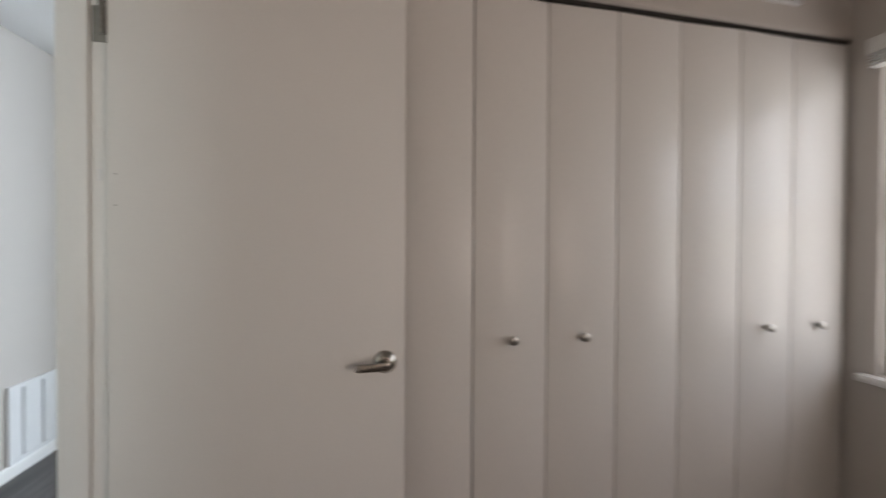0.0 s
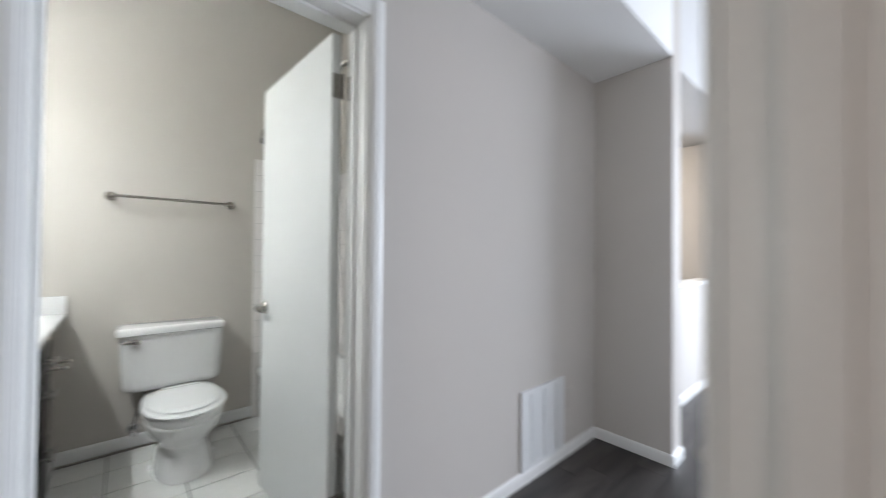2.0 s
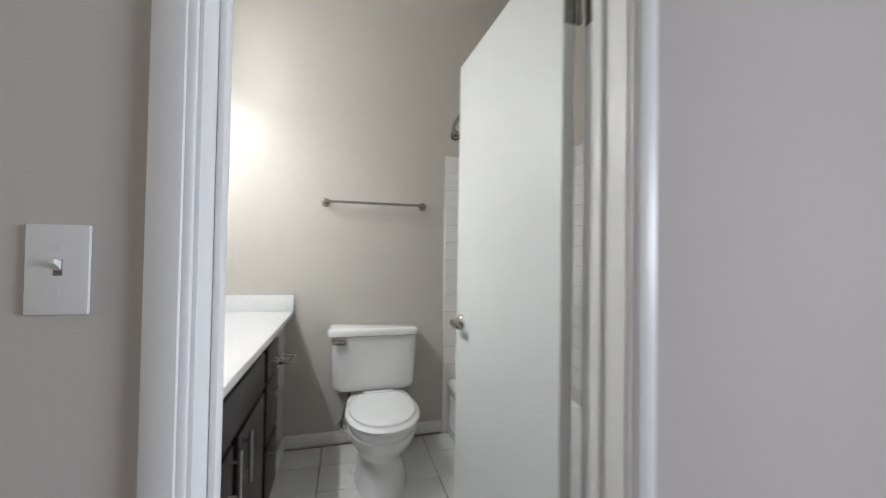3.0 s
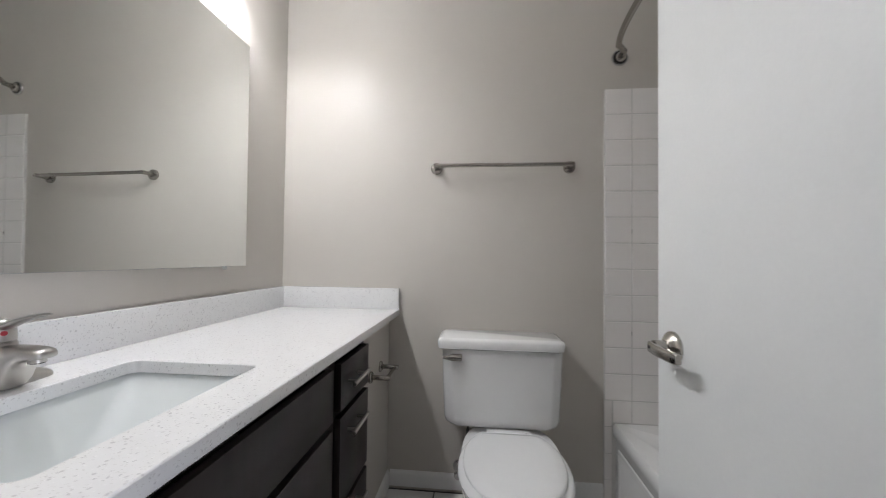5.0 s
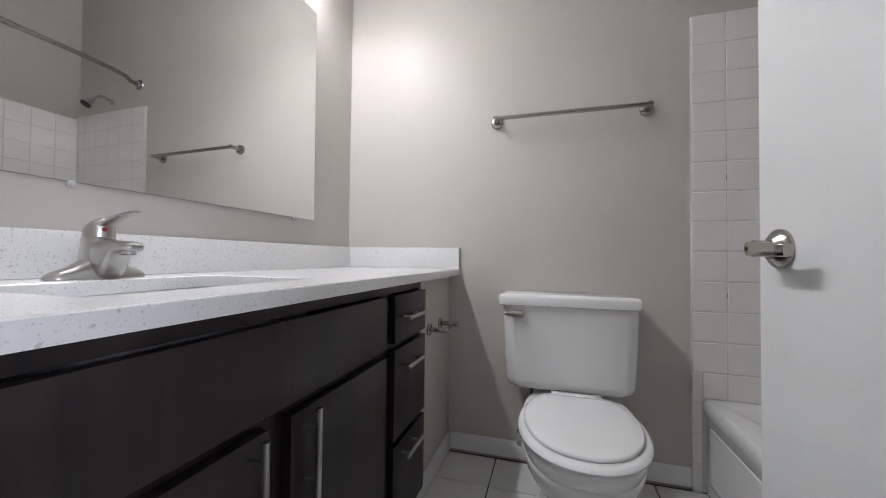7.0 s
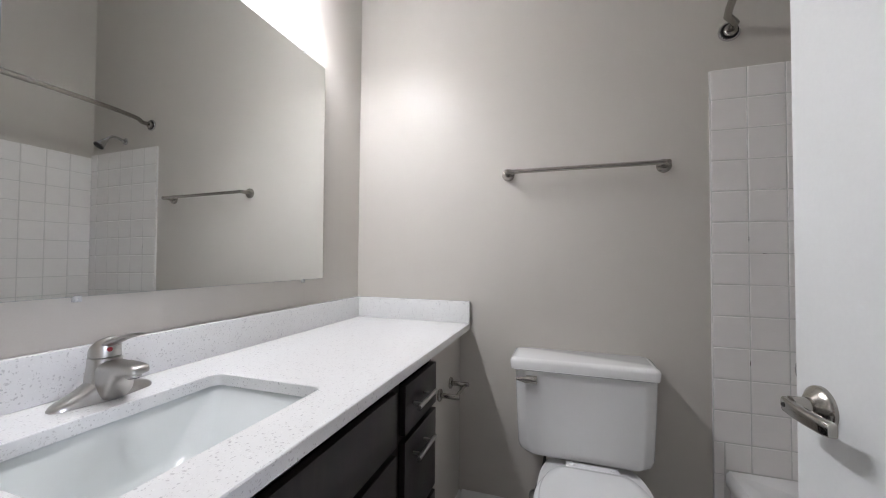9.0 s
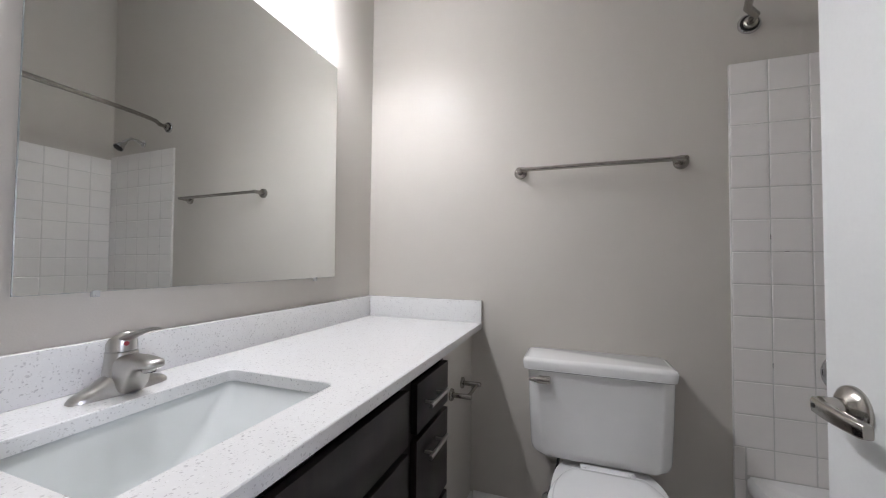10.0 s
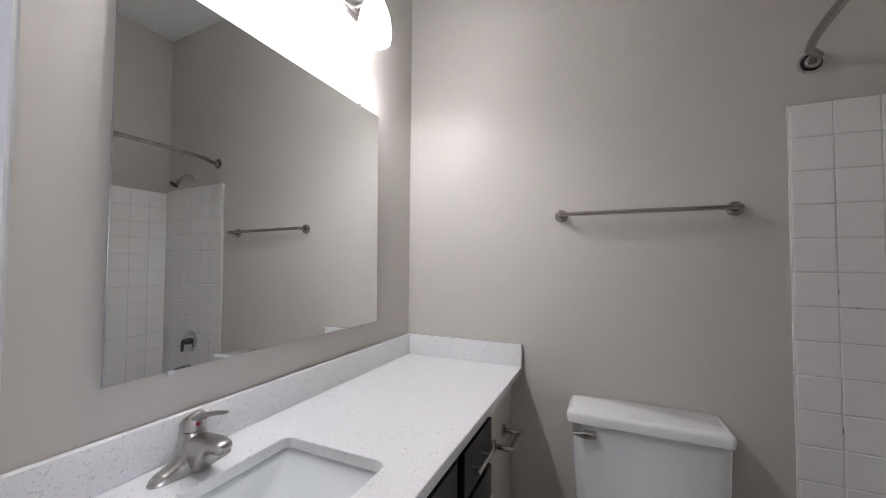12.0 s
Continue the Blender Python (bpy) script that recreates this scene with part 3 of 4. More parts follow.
rows = [[bm.verts.new(p) for p in r] for r in rings]
k = len(rows[0])
for a, b in zip(rows, rows[1:]):
    for j in range(k):
        if a is rows[7]:
            continue
        bm.faces.new((a[j], a[(j + 1) % k], b[(j + 1) % k], b[j]))
bm.faces.new(rows[7])
bm.faces.new(rows[8][::-1])
part("basin", bm, SINKP, sink, smooth=60)
part("drain", disc(bmesh.new(), (0.313, -1.17, 0.6552), (0, 0, 1), 0.022, 0.004, 24, 0.002), CHROME, sink, "chrome sink drain")

# faucet
faucet = thing("faucet", (0.083, -1.116, CT), "brushed nickel single-lever centerset faucet", "faucet")
FC = Vector((0.085, -1.116, CT))
bm = bmesh.new()
rings = []
for i in range(25):
    u = -1 + 2 * i / 24
    y = FC.y + u * 0.087
    k = max(0.0, 1 - abs(u) ** 6) ** 0.5
    w = (0.023 + 0.010 * math.exp(-(u / 0.42) ** 2)) * max(k, 0.25)
    h = (0.018 + 0.036 * math.exp(-(u / 0.46) ** 2)) * max(k, 0.35)
    rings.append([Vector((FC.x + w * math.cos(a), y, CT + 0.0006 + h * max(0, math.sin(a)) ** 0.8)) for a in (math.pi * j / 12 for j in range(13))])
loft(bm, rings)
part("base", bm, NICKEL, faucet, smooth=50)
bm = bmesh.new()
rings = []
for z, rx, ry, dx in ((0.0008, 0.030, 0.034, 0.0), (0.020, 0.029, 0.032, 0.0), (0.045, 0.028, 0.0295, 0.0), (0.066, 0.0265, 0.0268, 0.0), (0.080, 0.0255, 0.0255, -0.002), (0.083, 0.0245, 0.0245, -0.002)):
    rings.append(squircle(FC.x + dx, FC.y, CT + z, rx, ry, 2.6, 32))
loft(bm, rings)
part("body", bm, NICKEL, faucet, smooth=50)
bm = bmesh.new()
rings = []
for u, hw, top, low in ((0.0, 0.0262, 0.076, 0.001), (0.20, 0.0262, 0.078, 0.001), (0.36, 0.0256, 0.0785, 0.002), (0.44, 0.0246, 0.0785, 0.010), (0.52, 0.0232, 0.0785, 0.033), (0.62, 0.0220, 0.078, 0.049), (0.80, 0.0205, 0.0765, 0.0550), (0.92, 0.0190, 0.0740, 0.0560), (0.975, 0.0155, 0.0705, 0.0580), (1.0, 0.0090, 0.0670, 0.0610)):
    zc, hh = CT + (top + low) / 2, (top - low) / 2
    rings.append([Vector((FC.x + u * 0.108, FC.y + hw * math.copysign(abs(math.cos(a)) ** 0.6, math.cos(a)), zc + hh * math.copysign(abs(math.sin(a)) ** 0.6, math.sin(a)))) for a in (2 * math.pi * j / 24 for j in range(24))])
loft(bm, rings)
sp = part("spout", bm, NICKEL, faucet, smooth=60)
ar = part("aerator", tube(bmesh.new(), [(FC.x + 0.084, FC.y, CT + 0.062), (FC.x + 0.085, FC.y, CT + 0.0495)], 0.0125, 20), NICKEL, sp)
part("outlet", disc(bmesh.new(), (FC.x + 0.085, FC.y, CT + 0.0497), (0, 0, -1), 0.0108, 0.0012, 20), RUBBER, ar, "dark outlet screen")
bm = bmesh.new()
rings = []
for z, r, tilt in ((0.0845, 0.0262, 0.0), (0.092, 0.0262, 0.08), (0.102, 0.0255, 0.30), (0.1095, 0.0230, 0.50), (0.1145, 0.0170, 0.62), (0.1165, 0.0090, 0.66), (0.117, 0.002, 0.66)):
    rings.append([Vector((FC.x - 0.002 + r * math.cos(a), FC.y + r * math.sin(a), CT + z + tilt * r * math.cos(a))) for a in (2 * math.pi * j / 32 for j in range(32))])
loft(bm, rings)
lv = part("lever_cap", bm, NICKEL, faucet, smooth=60)
bm = bmesh.new()
rings = []
for i in range(13):
    u = i / 12
    x = FC.x - 0.004 + u * 0.112
    z = CT + 0.102 + 0.034 * math.sin(u * 1.35) / math.sin(1.35)
    hw, hh = 0.0185 - 0.0100 * u, 0.0085 - 0.0055 * u
    if i == 12:
        hw, hh = hw * 0.6, hh * 0.6
    rings.append([Vector((x, FC.y + hw * math.cos(a), z + hh * math.sin(a))) for a in (2 * math.pi * j / 16 for j in range(16))])
loft(bm, rings)
part("lever", bm, NICKEL, lv, smooth=60)
part("temperature_mark", disc(bmesh.new(), (FC.x + 0.0222, FC.y - 0.006, CT + 0.1005), (1, -0.25, -0.05), 0.0044, 0.003, 16), RED, lv, "red hot-water dot")

# mirror with clips
mirror = thing("wall_mirror", (0.0105, -0.783, 1.46), "frameless rectangular wall mirror with clear clips", "mirror")
MY0, MY1, MZ0, MZ1 = -1.252, -0.316, 1.030, 1.925
bm = bmesh.new()
box(bm, -0.0005, 0.0025, MY0 + 0.783, MY1 + 0.783, MZ0 - 1.46, MZ1 - 1.46)
part("backing", bm, MIREDGE, mirror, local=True, smooth=0)
bm = bmesh.new()
box(bm, 0.0026, 0.0045, MY0 + 0.784, MY1 + 0.782, MZ0 - 1.459, MZ1 - 1.461)
part("glass", bm, MIRROR, mirror, "silvered mirror glass", local=True, smooth=0)
for y, z, s in ((-1.129, MZ0, -1), (-0.435, MZ0, -1), (-0.44, MZ1, 1), (-1.129, MZ1, 1)):
    bm = bmesh.new()
    box(bm, -0.004, 0.0075, y + 0.783 - 0.0065, y + 0.783 + 0.0065, z - 1.46 - 0.007 + s * 0.004, z - 1.46 + 0.007 + s * 0.004, bevel=0.002)
    disc(bm, (0.0075, y + 0.783, z - 1.46 + s * 0.006), (1, 0, 0), 0.003, 0.0015, 10)
    part("clip", bm, CLEAR, mirror, "clear plastic mirror clip", local=True)
mirror.rotation_euler = (0, radians(-0.42), radians(-0.42))   # hangs slightly out of true

# vanity light bar
lamp = thing("vanity_light", (0.0, -0.78, 2.25), "brushed nickel vanity light bar with lit frosted shades", "wall lamp")
part("backplate", B(0.001, 0.022, -1.09, -0.47, 2.245, 2.335, bevel=0.004), NICKEL, lamp)
part("rail", B(0.0222, 0.034, -1.07, -0.49, 2.265, 2.315, bevel=0.004), NICKEL, lamp)
for y in (-1.05, -0.78, -0.51):
    arm = part("arm", tube(bmesh.new(), [(0.034, y, 2.29), (0.09, y, 2.292), (0.115, y, 2.30), (0.122, y, 2.32)], 0.007, 12), NICKEL, lamp)
    part("socket_cup", tube(bmesh.new(), [(0.122, y, 2.345), (0.122, y, 2.305), (0.122, y, 2.285)], [0.018, 0.024, 0.026], 20), NICKEL, arm)
    bm = bmesh.new()
    rings = []
    for z, r in ((2.302, 0.006), (2.300, 0.028), (2.275, 0.040), (2.245, 0.052), (2.205, 0.061), (2.165, 0.064), (2.134, 0.063), (2.132, 0.061), (2.134, 0.059), (2.165, 0.060), (2.205, 0.057), (2.245, 0.048), (2.275, 0.036), (2.296, 0.022), (2.297, 0.006)):
        rings.append([Vector((0.122 + r * math.cos(a), y + r * math.sin(a), z)) for a in (2 * math.pi * j / 28 for j in range(28))])
    loft(bm, rings)
    shade = part("shade", bm, SHADEM, lamp, "lit frosted glass bell shade", smooth=60)
    bm = bmesh.new()
    rings = []
    for i in range(9):
        a0 = math.pi * (0.06 + 0.88 * i / 8)
        rings.append([Vector((0.122 + 0.022 * math.sin(a0) * math.cos(a), y + 0.022 * math.sin(a0) * math.sin(a), 2.218 - 0.022 * math.cos(a0))) for a in (2 * math.pi * j / 20 for j in range(20))])
    loft(bm, rings)
    part("bulb", bm, BULBM, shade, "glowing bulb", smooth=60)

# towel bar
bar = thing("towel_bar", (1.055, 0, 1.49), "brushed nickel towel bar on the wall above the toilet", "towel bar")
for x in (0.752, 1.358):
    fl = part("flange", disc(bmesh.new(), (x, -0.0005, 1.49), (0, -1, 0), 0.027, 0.012, 28, 0.004), SATIN, bar)
    part("post", tube(bmesh.new(), [(x, -0.012, 1.49), (x, -0.045, 1.49), (x, -0.072, 1.49), (x, -0.076, 1.49)], [0.012, 0.010, 0.010, 0.007], 18), SATIN, fl)
part("rod", tube(bmesh.new(), [(0.752, -0.064, 1.49), (1.358, -0.064, 1.49)], 0.0088, 16), SATIN, bar)

# paper holder
ph = thing("paper_holder", (0.535, -0.22, 0.60), "brushed nickel toilet paper holder, empty", "paper holder")
for y in (-0.155, -0.300):
    fl = part("flange", disc(bmesh.new(), (0.5355, y, 0.602), (1, 0, 0), 0.023, 0.009, 24, 0.004), SATIN, ph)
    part("post", tube(bmesh.new(), [(0.544, y, 0.602), (0.612, y, 0.602), (0.616, y, 0.602)], [0.0095, 0.0095, 0.007], 16), SATIN, fl)
part("roller", tube(bmesh.new(), [(0.602, -0.291, 0.602), (0.602, -0.164, 0.602)], 0.0065, 14), SATIN, ph)

# ---- toilet ----
toilet = thing("toilet", (1.045, -0.40, 0), "white porcelain two-piece toilet with lid down", "toilet")
TX = 1.045
bm = bmesh.new()
rings = []
for z, hw, y0 in ((0.376, 0.209, -0.170), (0.380, 0.224, -0.179), (0.390, 0.234, -0.184), (0.41, 0.239, -0.187), (0.55, 0.246, -0.188), (0.695, 0.250, -0.190)):
    half = [(hw, -0.02), (hw, y0 + 0.052), (hw - 0.002, y0 + 0.040), (hw - 0.007, y0 + 0.029), (hw - 0.015, y0 + 0.020), (hw - 0.036, y0 + 0.005), (hw - 0.042, y0 + 0.0015), (hw - 0.049, y0)]
    rings.append([Vector((TX + 0.007 + x, y, z)) for x, y in half] + [Vector((TX + 0.007 - x, y, z)) for x, y in half[::-1]])
loft(bm, rings)
tank = part("tank", bm, PORCELAIN, toilet, smooth=42)
bm = bmesh.new()
rings = []
for z, g, r in ((0.6955, 0.0, 0.02), (0.700, 0.008, 0.025), (0.728, 0.011, 0.025), (0.738, 0.006, 0.025), (0.742, -0.008, 0.02)):
    rings.append(rounded(TX - 0.248 - g, TX + 0.248 + g, -0.194 - g, -0.013 if g <= 0 else -0.010, r, z, 7))
loft(bm, rings)
part("tank_lid", bm, PORCELAIN, toilet, smooth=50)
bm = bmesh.new()
box(bm, 0.846, 0.889, -0.2065, -0.1892, 0.651, 0.679, bevel=0.005)
fl = part("flush_lever", bm, SATIN, tank, "chrome flush lever")
bm = bmesh.new()
loft(bm, [[Vector((x, -0.2085 + 0.007 * math.copysign(abs(math.cos(a)) ** 0.6, math.cos(a)), 0.666 + h * math.copysign(abs(math.sin(a)) ** 0.6, math.sin(a)))) for a in (2 * math.pi * j / 16 for j in range(16))] for x, h in ((0.8865, 0.006), (0.883, 0.010), (0.862, 0.0125), (0.846, 0.0125), (0.828, 0.007), (0.816, 0.005), (0.812, 0.003))])
part("lever_arm", bm, SATIN, tank, "chrome flush lever arm")


BX = 1.078


def bowl_ring(z, hw, yf, yb, power=2.3, back=0.6, k=44):
    """Egg-shaped outline: rounder front, squarer back."""
    cy = yb + (yf - yb) * 0.48
    out = []
    for j in range(k):
        a = 2 * math.pi * j / k
        c, s = math.cos(a), math.sin(a)
        p = power if s < 0 else power + back
        x = hw * math.copysign(abs(c) ** (2 / p), c)
        y = (cy - yf if s < 0 else yb - cy) * math.copysign(abs(s) ** (2 / p), s)
        out.append(Vector((BX + x, cy + y, z)))
    return out


def cut_ring(z, hw, yf, yb):
    """Egg outline whose back is cut off straight."""
    return [Vector((p.x, min(p.y, yb), z)) for p in bowl_ring(z, hw, yf, yb + 0.045, 2.15, 0.0, 56)]


bm = bmesh.new()
loft(bm, [bowl_ring(*r) for r in ((0.001, 0.134, -0.600, -0.17), (0.012, 0.134, -0.600, -0.165), (0.06, 0.125, -0.582, -0.17), (0.11, 0.116, -0.562, -0.17), (0.150, 0.112, -0.552, -0.165), (0.180, 0.128, -0.575, -0.16), (0.225, 0.156, -0.620, -0.14), (0.262, 0.171, -0.650, -0.12), (0.290, 0.178, -0.662, -0.10), (0.300, 0.179, -0.664, -0.10), (0.304, 0.176, -0.661, -0.095),
                                  (0.312, 0.179, -0.667, -0.09), (0.332, 0.185, -0.676, -0.075), (0.346, 0.186, -0.678, -0.075), (0.354, 0.182, -0.672, -0.075))])
part("bowl", bm, PORCELAIN, toilet, smooth=60)
bm = bmesh.new()
loft(bm, [cut_ring(*r) for r in ((0.3545, 0.181, -0.672, -0.232), (0.357, 0.188, -0.683, -0.230), (0.363, 0.190, -0.686, -0.230), (0.369, 0.187, -0.681, -0.231), (0.372, 0.180, -0.671, -0.234))])
part("seat", bm, SEATP, toilet, smooth=50)
bm = bmesh.new()
loft(bm, [cut_ring(*r) for r in ((0.3735, 0.165, -0.640, -0.232), (0.375, 0.172, -0.652, -0.230), (0.381, 0.172, -0.652, -0.230), (0.3845, 0.167, -0.646, -0.232), (0.3865, 0.136, -0.596, -0.250), (0.3872, 0.06, -0.49, -0.31))])
part("lid", bm, SEATP, toilet, smooth=60)
hb = part("hinge_bar", B(BX - 0.088, BX + 0.088, -0.2285, -0.196, 0.3565, 0.3845, bevel=0.005), SEATP, toilet)
for dx in (-0.068, 0.068):
    part("hinge_cap", disc(bmesh.new(), (BX + dx, -0.212, 0.3843), (0, 0, 1), 0.011, 0.0028, 18, 0.001), SEATP, hb)
for s in (-1, 1):
    part("bolt_cap", disc(bmesh.new(), (BX + s * 0.140, -0.33, 0.0), (0, 0, 1), 0.014, 0.022, 16, 0.008), PORCELAIN, toilet)
vl = thing("supply_valve", (0.872, -0.03, 0.118), "chrome water supply valve with flexible hose", "valve")
part("escutcheon", disc(bmesh.new(), (0.872, -0.0005, 0.118), (0, -1, 0), 0.028, 0.006, 22, 0.003), CHROME, vl)
part("stem", tube(bmesh.new(), [(0.872, -0.006, 0.118), (0.872, -0.07, 0.118)], 0.009, 14), CHROME, vl)
part("knob", disc(bmesh.new(), (0.872, -0.07, 0.118), (0, -1, 0), 0.019, 0.016, 12, 0.003), CHROME, vl)
part("hose", tube(bmesh.new(), [(0.872, -0.05, 0.126), (0.873, -0.05, 0.16), (0.888, -0.055, 0.22), (0.910, -0.07, 0.30), (0.918, -0.09, 0.377)], 0.0055, 10), DARKMETAL, vl)

# ---- tub ----
tub = thing("bathtub", (1.88, -0.79, 0), "white enamel alcove bathtub with panelled apron", "bathtub")
TX0, TX1, TY0, TY1, TZ = 1.547, XW - 0.002, YD + 0.002, -0.012, 0.352
bm = bmesh.new()
rings = []
for x0, x1, y0, y1, r, z in ((TX0 + 0.012, TX1, TY0, TY1, 0.004, 0.0), (TX0 + 0.012, TX1, TY0, TY1, 0.004, 0.285), (TX0, TX1, TY0, TY1, 0.004, 0.300), (TX0, TX1, TY0, TY1, 0.004, TZ - 0.012), (TX0 + 0.010, TX1, TY0, TY1, 0.004, TZ),
                             (TX0 + 0.095, TX1 - 0.05, TY0 + 0.11, TY1 - 0.13, 0.12, TZ), (TX0 + 0.110, TX1 - 0.06, TY0 + 0.125, TY1 - 0.145, 0.12, TZ - 0.02), (TX0 + 0.12, TX1 - 0.09, TY0 + 0.18, TY1 - 0.18, 0.10, 0.10), (TX0 + 0.18, TX1 - 0.15, TY0 + 0.26, TY1 - 0.24, 0.08, 0.06)):
    rings.append(rounded(x0, x1, y0, y1, r, z, 7))
loft(bm, rings)
part("basin", bm, TUBM, tub, smooth=50)
bm = bmesh.new()
loft(bm, [[Vector((TX0 + 0.012 - d, y, z)) for y, z in ((TY1 - 0.04 - g, 0.05 + g), (TY1 - 0.04 - g, 0.26 - g), (TY0 + 0.04 + g, 0.26 - g), (TY0 + 0.04 + g, 0.05 + g))] for d, g in ((0.0005, 0.0), (0.006, 0.004), (0.009, 0.014), (0.004, 0.026), (0.004, 0.03))])
part("apron_panel", bm, TUBM, tub, smooth=50)

# shower fittings
rod = thing("shower_rod", (1.578, -0.79, 1.985), "curved brushed nickel shower curtain rod", "shower rod")
pts = []
for i in range(33):
    u = i / 32
    bow = -0.078 * (1 - (1 - 2 * u) ** 6) + 0.026 * (math.sin(min(1, u / 0.05) * math.pi) * (u < 0.05) + math.sin(min(1, (1 - u) / 0.05) * math.pi) * (u > 0.95))
    pts.append((1.578 + bow, -0.010 + u * (YD + 0.02), 1.985))
part("tube", tube(bmesh.new(), pts, 0.0125, 16), SATIN, rod)
part("sleeve", tube(bmesh.new(), pts[12:31], 0.0148, 16), SATIN, rod, "thicker telescoping rod sleeve")
for y, s in ((-0.0005, -1), (YD + 0.0005, 1)):
    bm = bmesh.new()
    ring = []
    for r, d in ((0.036, 0.0), (0.0365, 0.004), (0.034, 0.008), (0.030, 0.008), (0.029, 0.003), (0.004, 0.003)):
        ring.append([Vector((1.578 + r * math.cos(a), y + s * d, 1.985 + r * math.sin(a))) for a in (2 * math.pi * q / 32 for q in range(32))])
    loft(bm, ring)
    f = part("flange", bm, CHROME, rod, "polished chrome rod flange", smooth=50)
    # Black disc stands in for the shade inside the loose flange's gap.
    part("seat_ring", disc(bmesh.new(), (1.578, y + s * 0.0032, 1.985), (0, s, 0), 0.0285, 0.001, 28), RUBBER, f)
    part("collar", disc(bmesh.new(), (1.578, y + s * 0.0045, 1.984), (0, s, 0), 0.0225, 0.020, 24, 0.006), SATIN, f)
sh = thing("wall_shower", (1.83, 0, 1.905), "chrome shower head on a short arm", "shower head")
part("escutcheon", disc(bmesh.new(), (1.83, -0.0005, 1.905), (0, -1, 0), 0.024, 0.008, 24, 0.005), CHROME, sh)
arm = part("arm", tube(bmesh.new(), [(1.83, -0.008, 1.905), (1.83, -0.045, 1.917), (1.83, -0.075, 1.917), (1.83, -0.098, 1.900), (1.83, -0.112, 1.880)], 0.0085, 14), CHROME, sh)
head = part("head", tube(bmesh.new(), [(1.83, -0.108, 1.886), (1.83, -0.118, 1.873), (1.83, -0.126, 1.863), (1.83, -0.142, 1.843), (1.83, -0.147, 1.836)], [0.013, 0.014, 0.019, 0.029, 0.030], 24), CHROME, sh, "chrome shower head bell")
part("spray_face", disc(bmesh.new(), (1.83, -0.1472, 1.8357), (0, -0.6, -0.8), 0.0275, 0.003, 24, 0.001), RUBBER, head, "dark rubber spray face")
tv = thing("tub_valve", (1.83, -0.012, 0.74), "chrome tub valve with lever handle", "tub valve")
part("escutcheon", disc(bmesh.new(), (1.83, -0.0125, 0.74), (0, -1, 0), 0.075, 0.008, 36, 0.006), CHROME, tv)
part("handle", tube(bmesh.new(), [(1.83, -0.0205, 0.74), (1.83, -0.06, 0.74), (1.83, -0.064, 0.72), (1.83, -0.066, 0.675)], [0.024, 0.02, 0.012, 0.008], 18), DARKMETAL, tv)
ts = thing("tub_spout", (1.83, -0.012, 0.55), "chrome tub spout under the valve", "tub spout")
part("spout", tube(bmesh.new(), [(1.83, -0.0125, 0.55), (1.83, -0.09, 0.55), (1.83, -0.125, 0.542), (1.83, -0.135, 0.525)], [0.027, 0.026, 0.024, 0.017], 20), CHROME, ts)


# ---- hall fittings ----
sw = thing("light_switch", (0.491, YH, 1.145), "white toggle light switch plate on the hall wall", "light switch")
part("plate", B(0.451, 0.5245, YH - 0.007, YH - 0.0005, 1.081, 1.2075, bevel=0.003), PLASTIC, sw)
bm = bmesh.new()
loft(bm, [[Vector((0.489 + dx * w, YH - d, z + dz * h)) for dx, dz in ((-1, -1), (1, -1), (1, 1), (-1, 1))] for d, z, w, h in ((0.0068, 1.150, 0.0042, 0.0060), (0.012, 1.1525, 0.0038, 0.0045), (0.018, 1.1555, 0.0036, 0.0036), (0.0195, 1.156, 0.0028, 0.0028))])
part("toggle", bm, PLASTIC, sw, smooth=30)
part("toggle_slot", boxes((0.4840, 0.4846, YH - 0.0076, YH - 0.0071, 1.136, 1.159), (0.4934, 0.4940, YH - 0.0076, YH - 0.0071, 1.136, 1.159), (0.4846, 0.4934, YH - 0.0076, YH - 0.0071, 1.136, 1.1375), (0.4855, 0.4925, YH - 0.0076, YH - 0.0071, 1.1376, 1.1435)), HINGE, sw, smooth=0)
for z in (1.115, 1.175):
    part("screw", disc(bmesh.new(), (0.489, YH - 0.007, z), (0, -1, 0), 0.0033, 0.0012, 12), PLASTIC, sw)


def slotted_grille(name, x0, x1, z0, z1, y, columns, rows, label):
    g = thing(name, ((x0 + x1) / 2, y, z0), label, "vent grille")
    d = 0.012
    part("frame", boxes((x0, x1, y - d, y - 0.0005, z0, z0 + 0.022), (x0, x1, y - d, y - 0.0005, z1 - 0.022, z1), (x0, x0 + 0.022, y - d, y - 0.0005, z0 + 0.022, z1 - 0.022), (x1 - 0.022, x1, y - d, y - 0.0005, z0 + 0.022, z1 - 0.022)), VENTM, g, smooth=0)
    # Near-black sheet gives the slots the darkness of the unlit duct.
    part("backing", boxes((x0 + 0.022, x1 - 0.022, y - 0.003, y - 0.0006, z0 + 0.022, z1 - 0.022)), DARK, g, smooth=0)
    inner = x1 - x0 - 0.044
    w = inner / columns
    for c in range(columns):
        cx = x0 + 0.022 + (c + 0.5) * w
        bm = bmesh.new()
        h = (z1 - z0 - 0.044) / rows
        box(bm, cx - w / 2, cx - 0.010, y - 0.010, y - 0.0032, z0 + 0.022, z1 - 0.022)
        box(bm, cx + 0.010, cx + w / 2, y - 0.010, y - 0.0032, z0 + 0.022, z1 - 0.022)
        for r in range(rows + 1):
            zz = z0 + 0.022 + r * h
            box(bm, cx - 0.010, cx + 0.010, y - 0.010, y - 0.0032, max(z0 + 0.022, zz - h * 0.25), min(z1 - 0.022, zz + h * 0.25))
        part("slot_column", bm, VENTM, g, smooth=0)
    return g


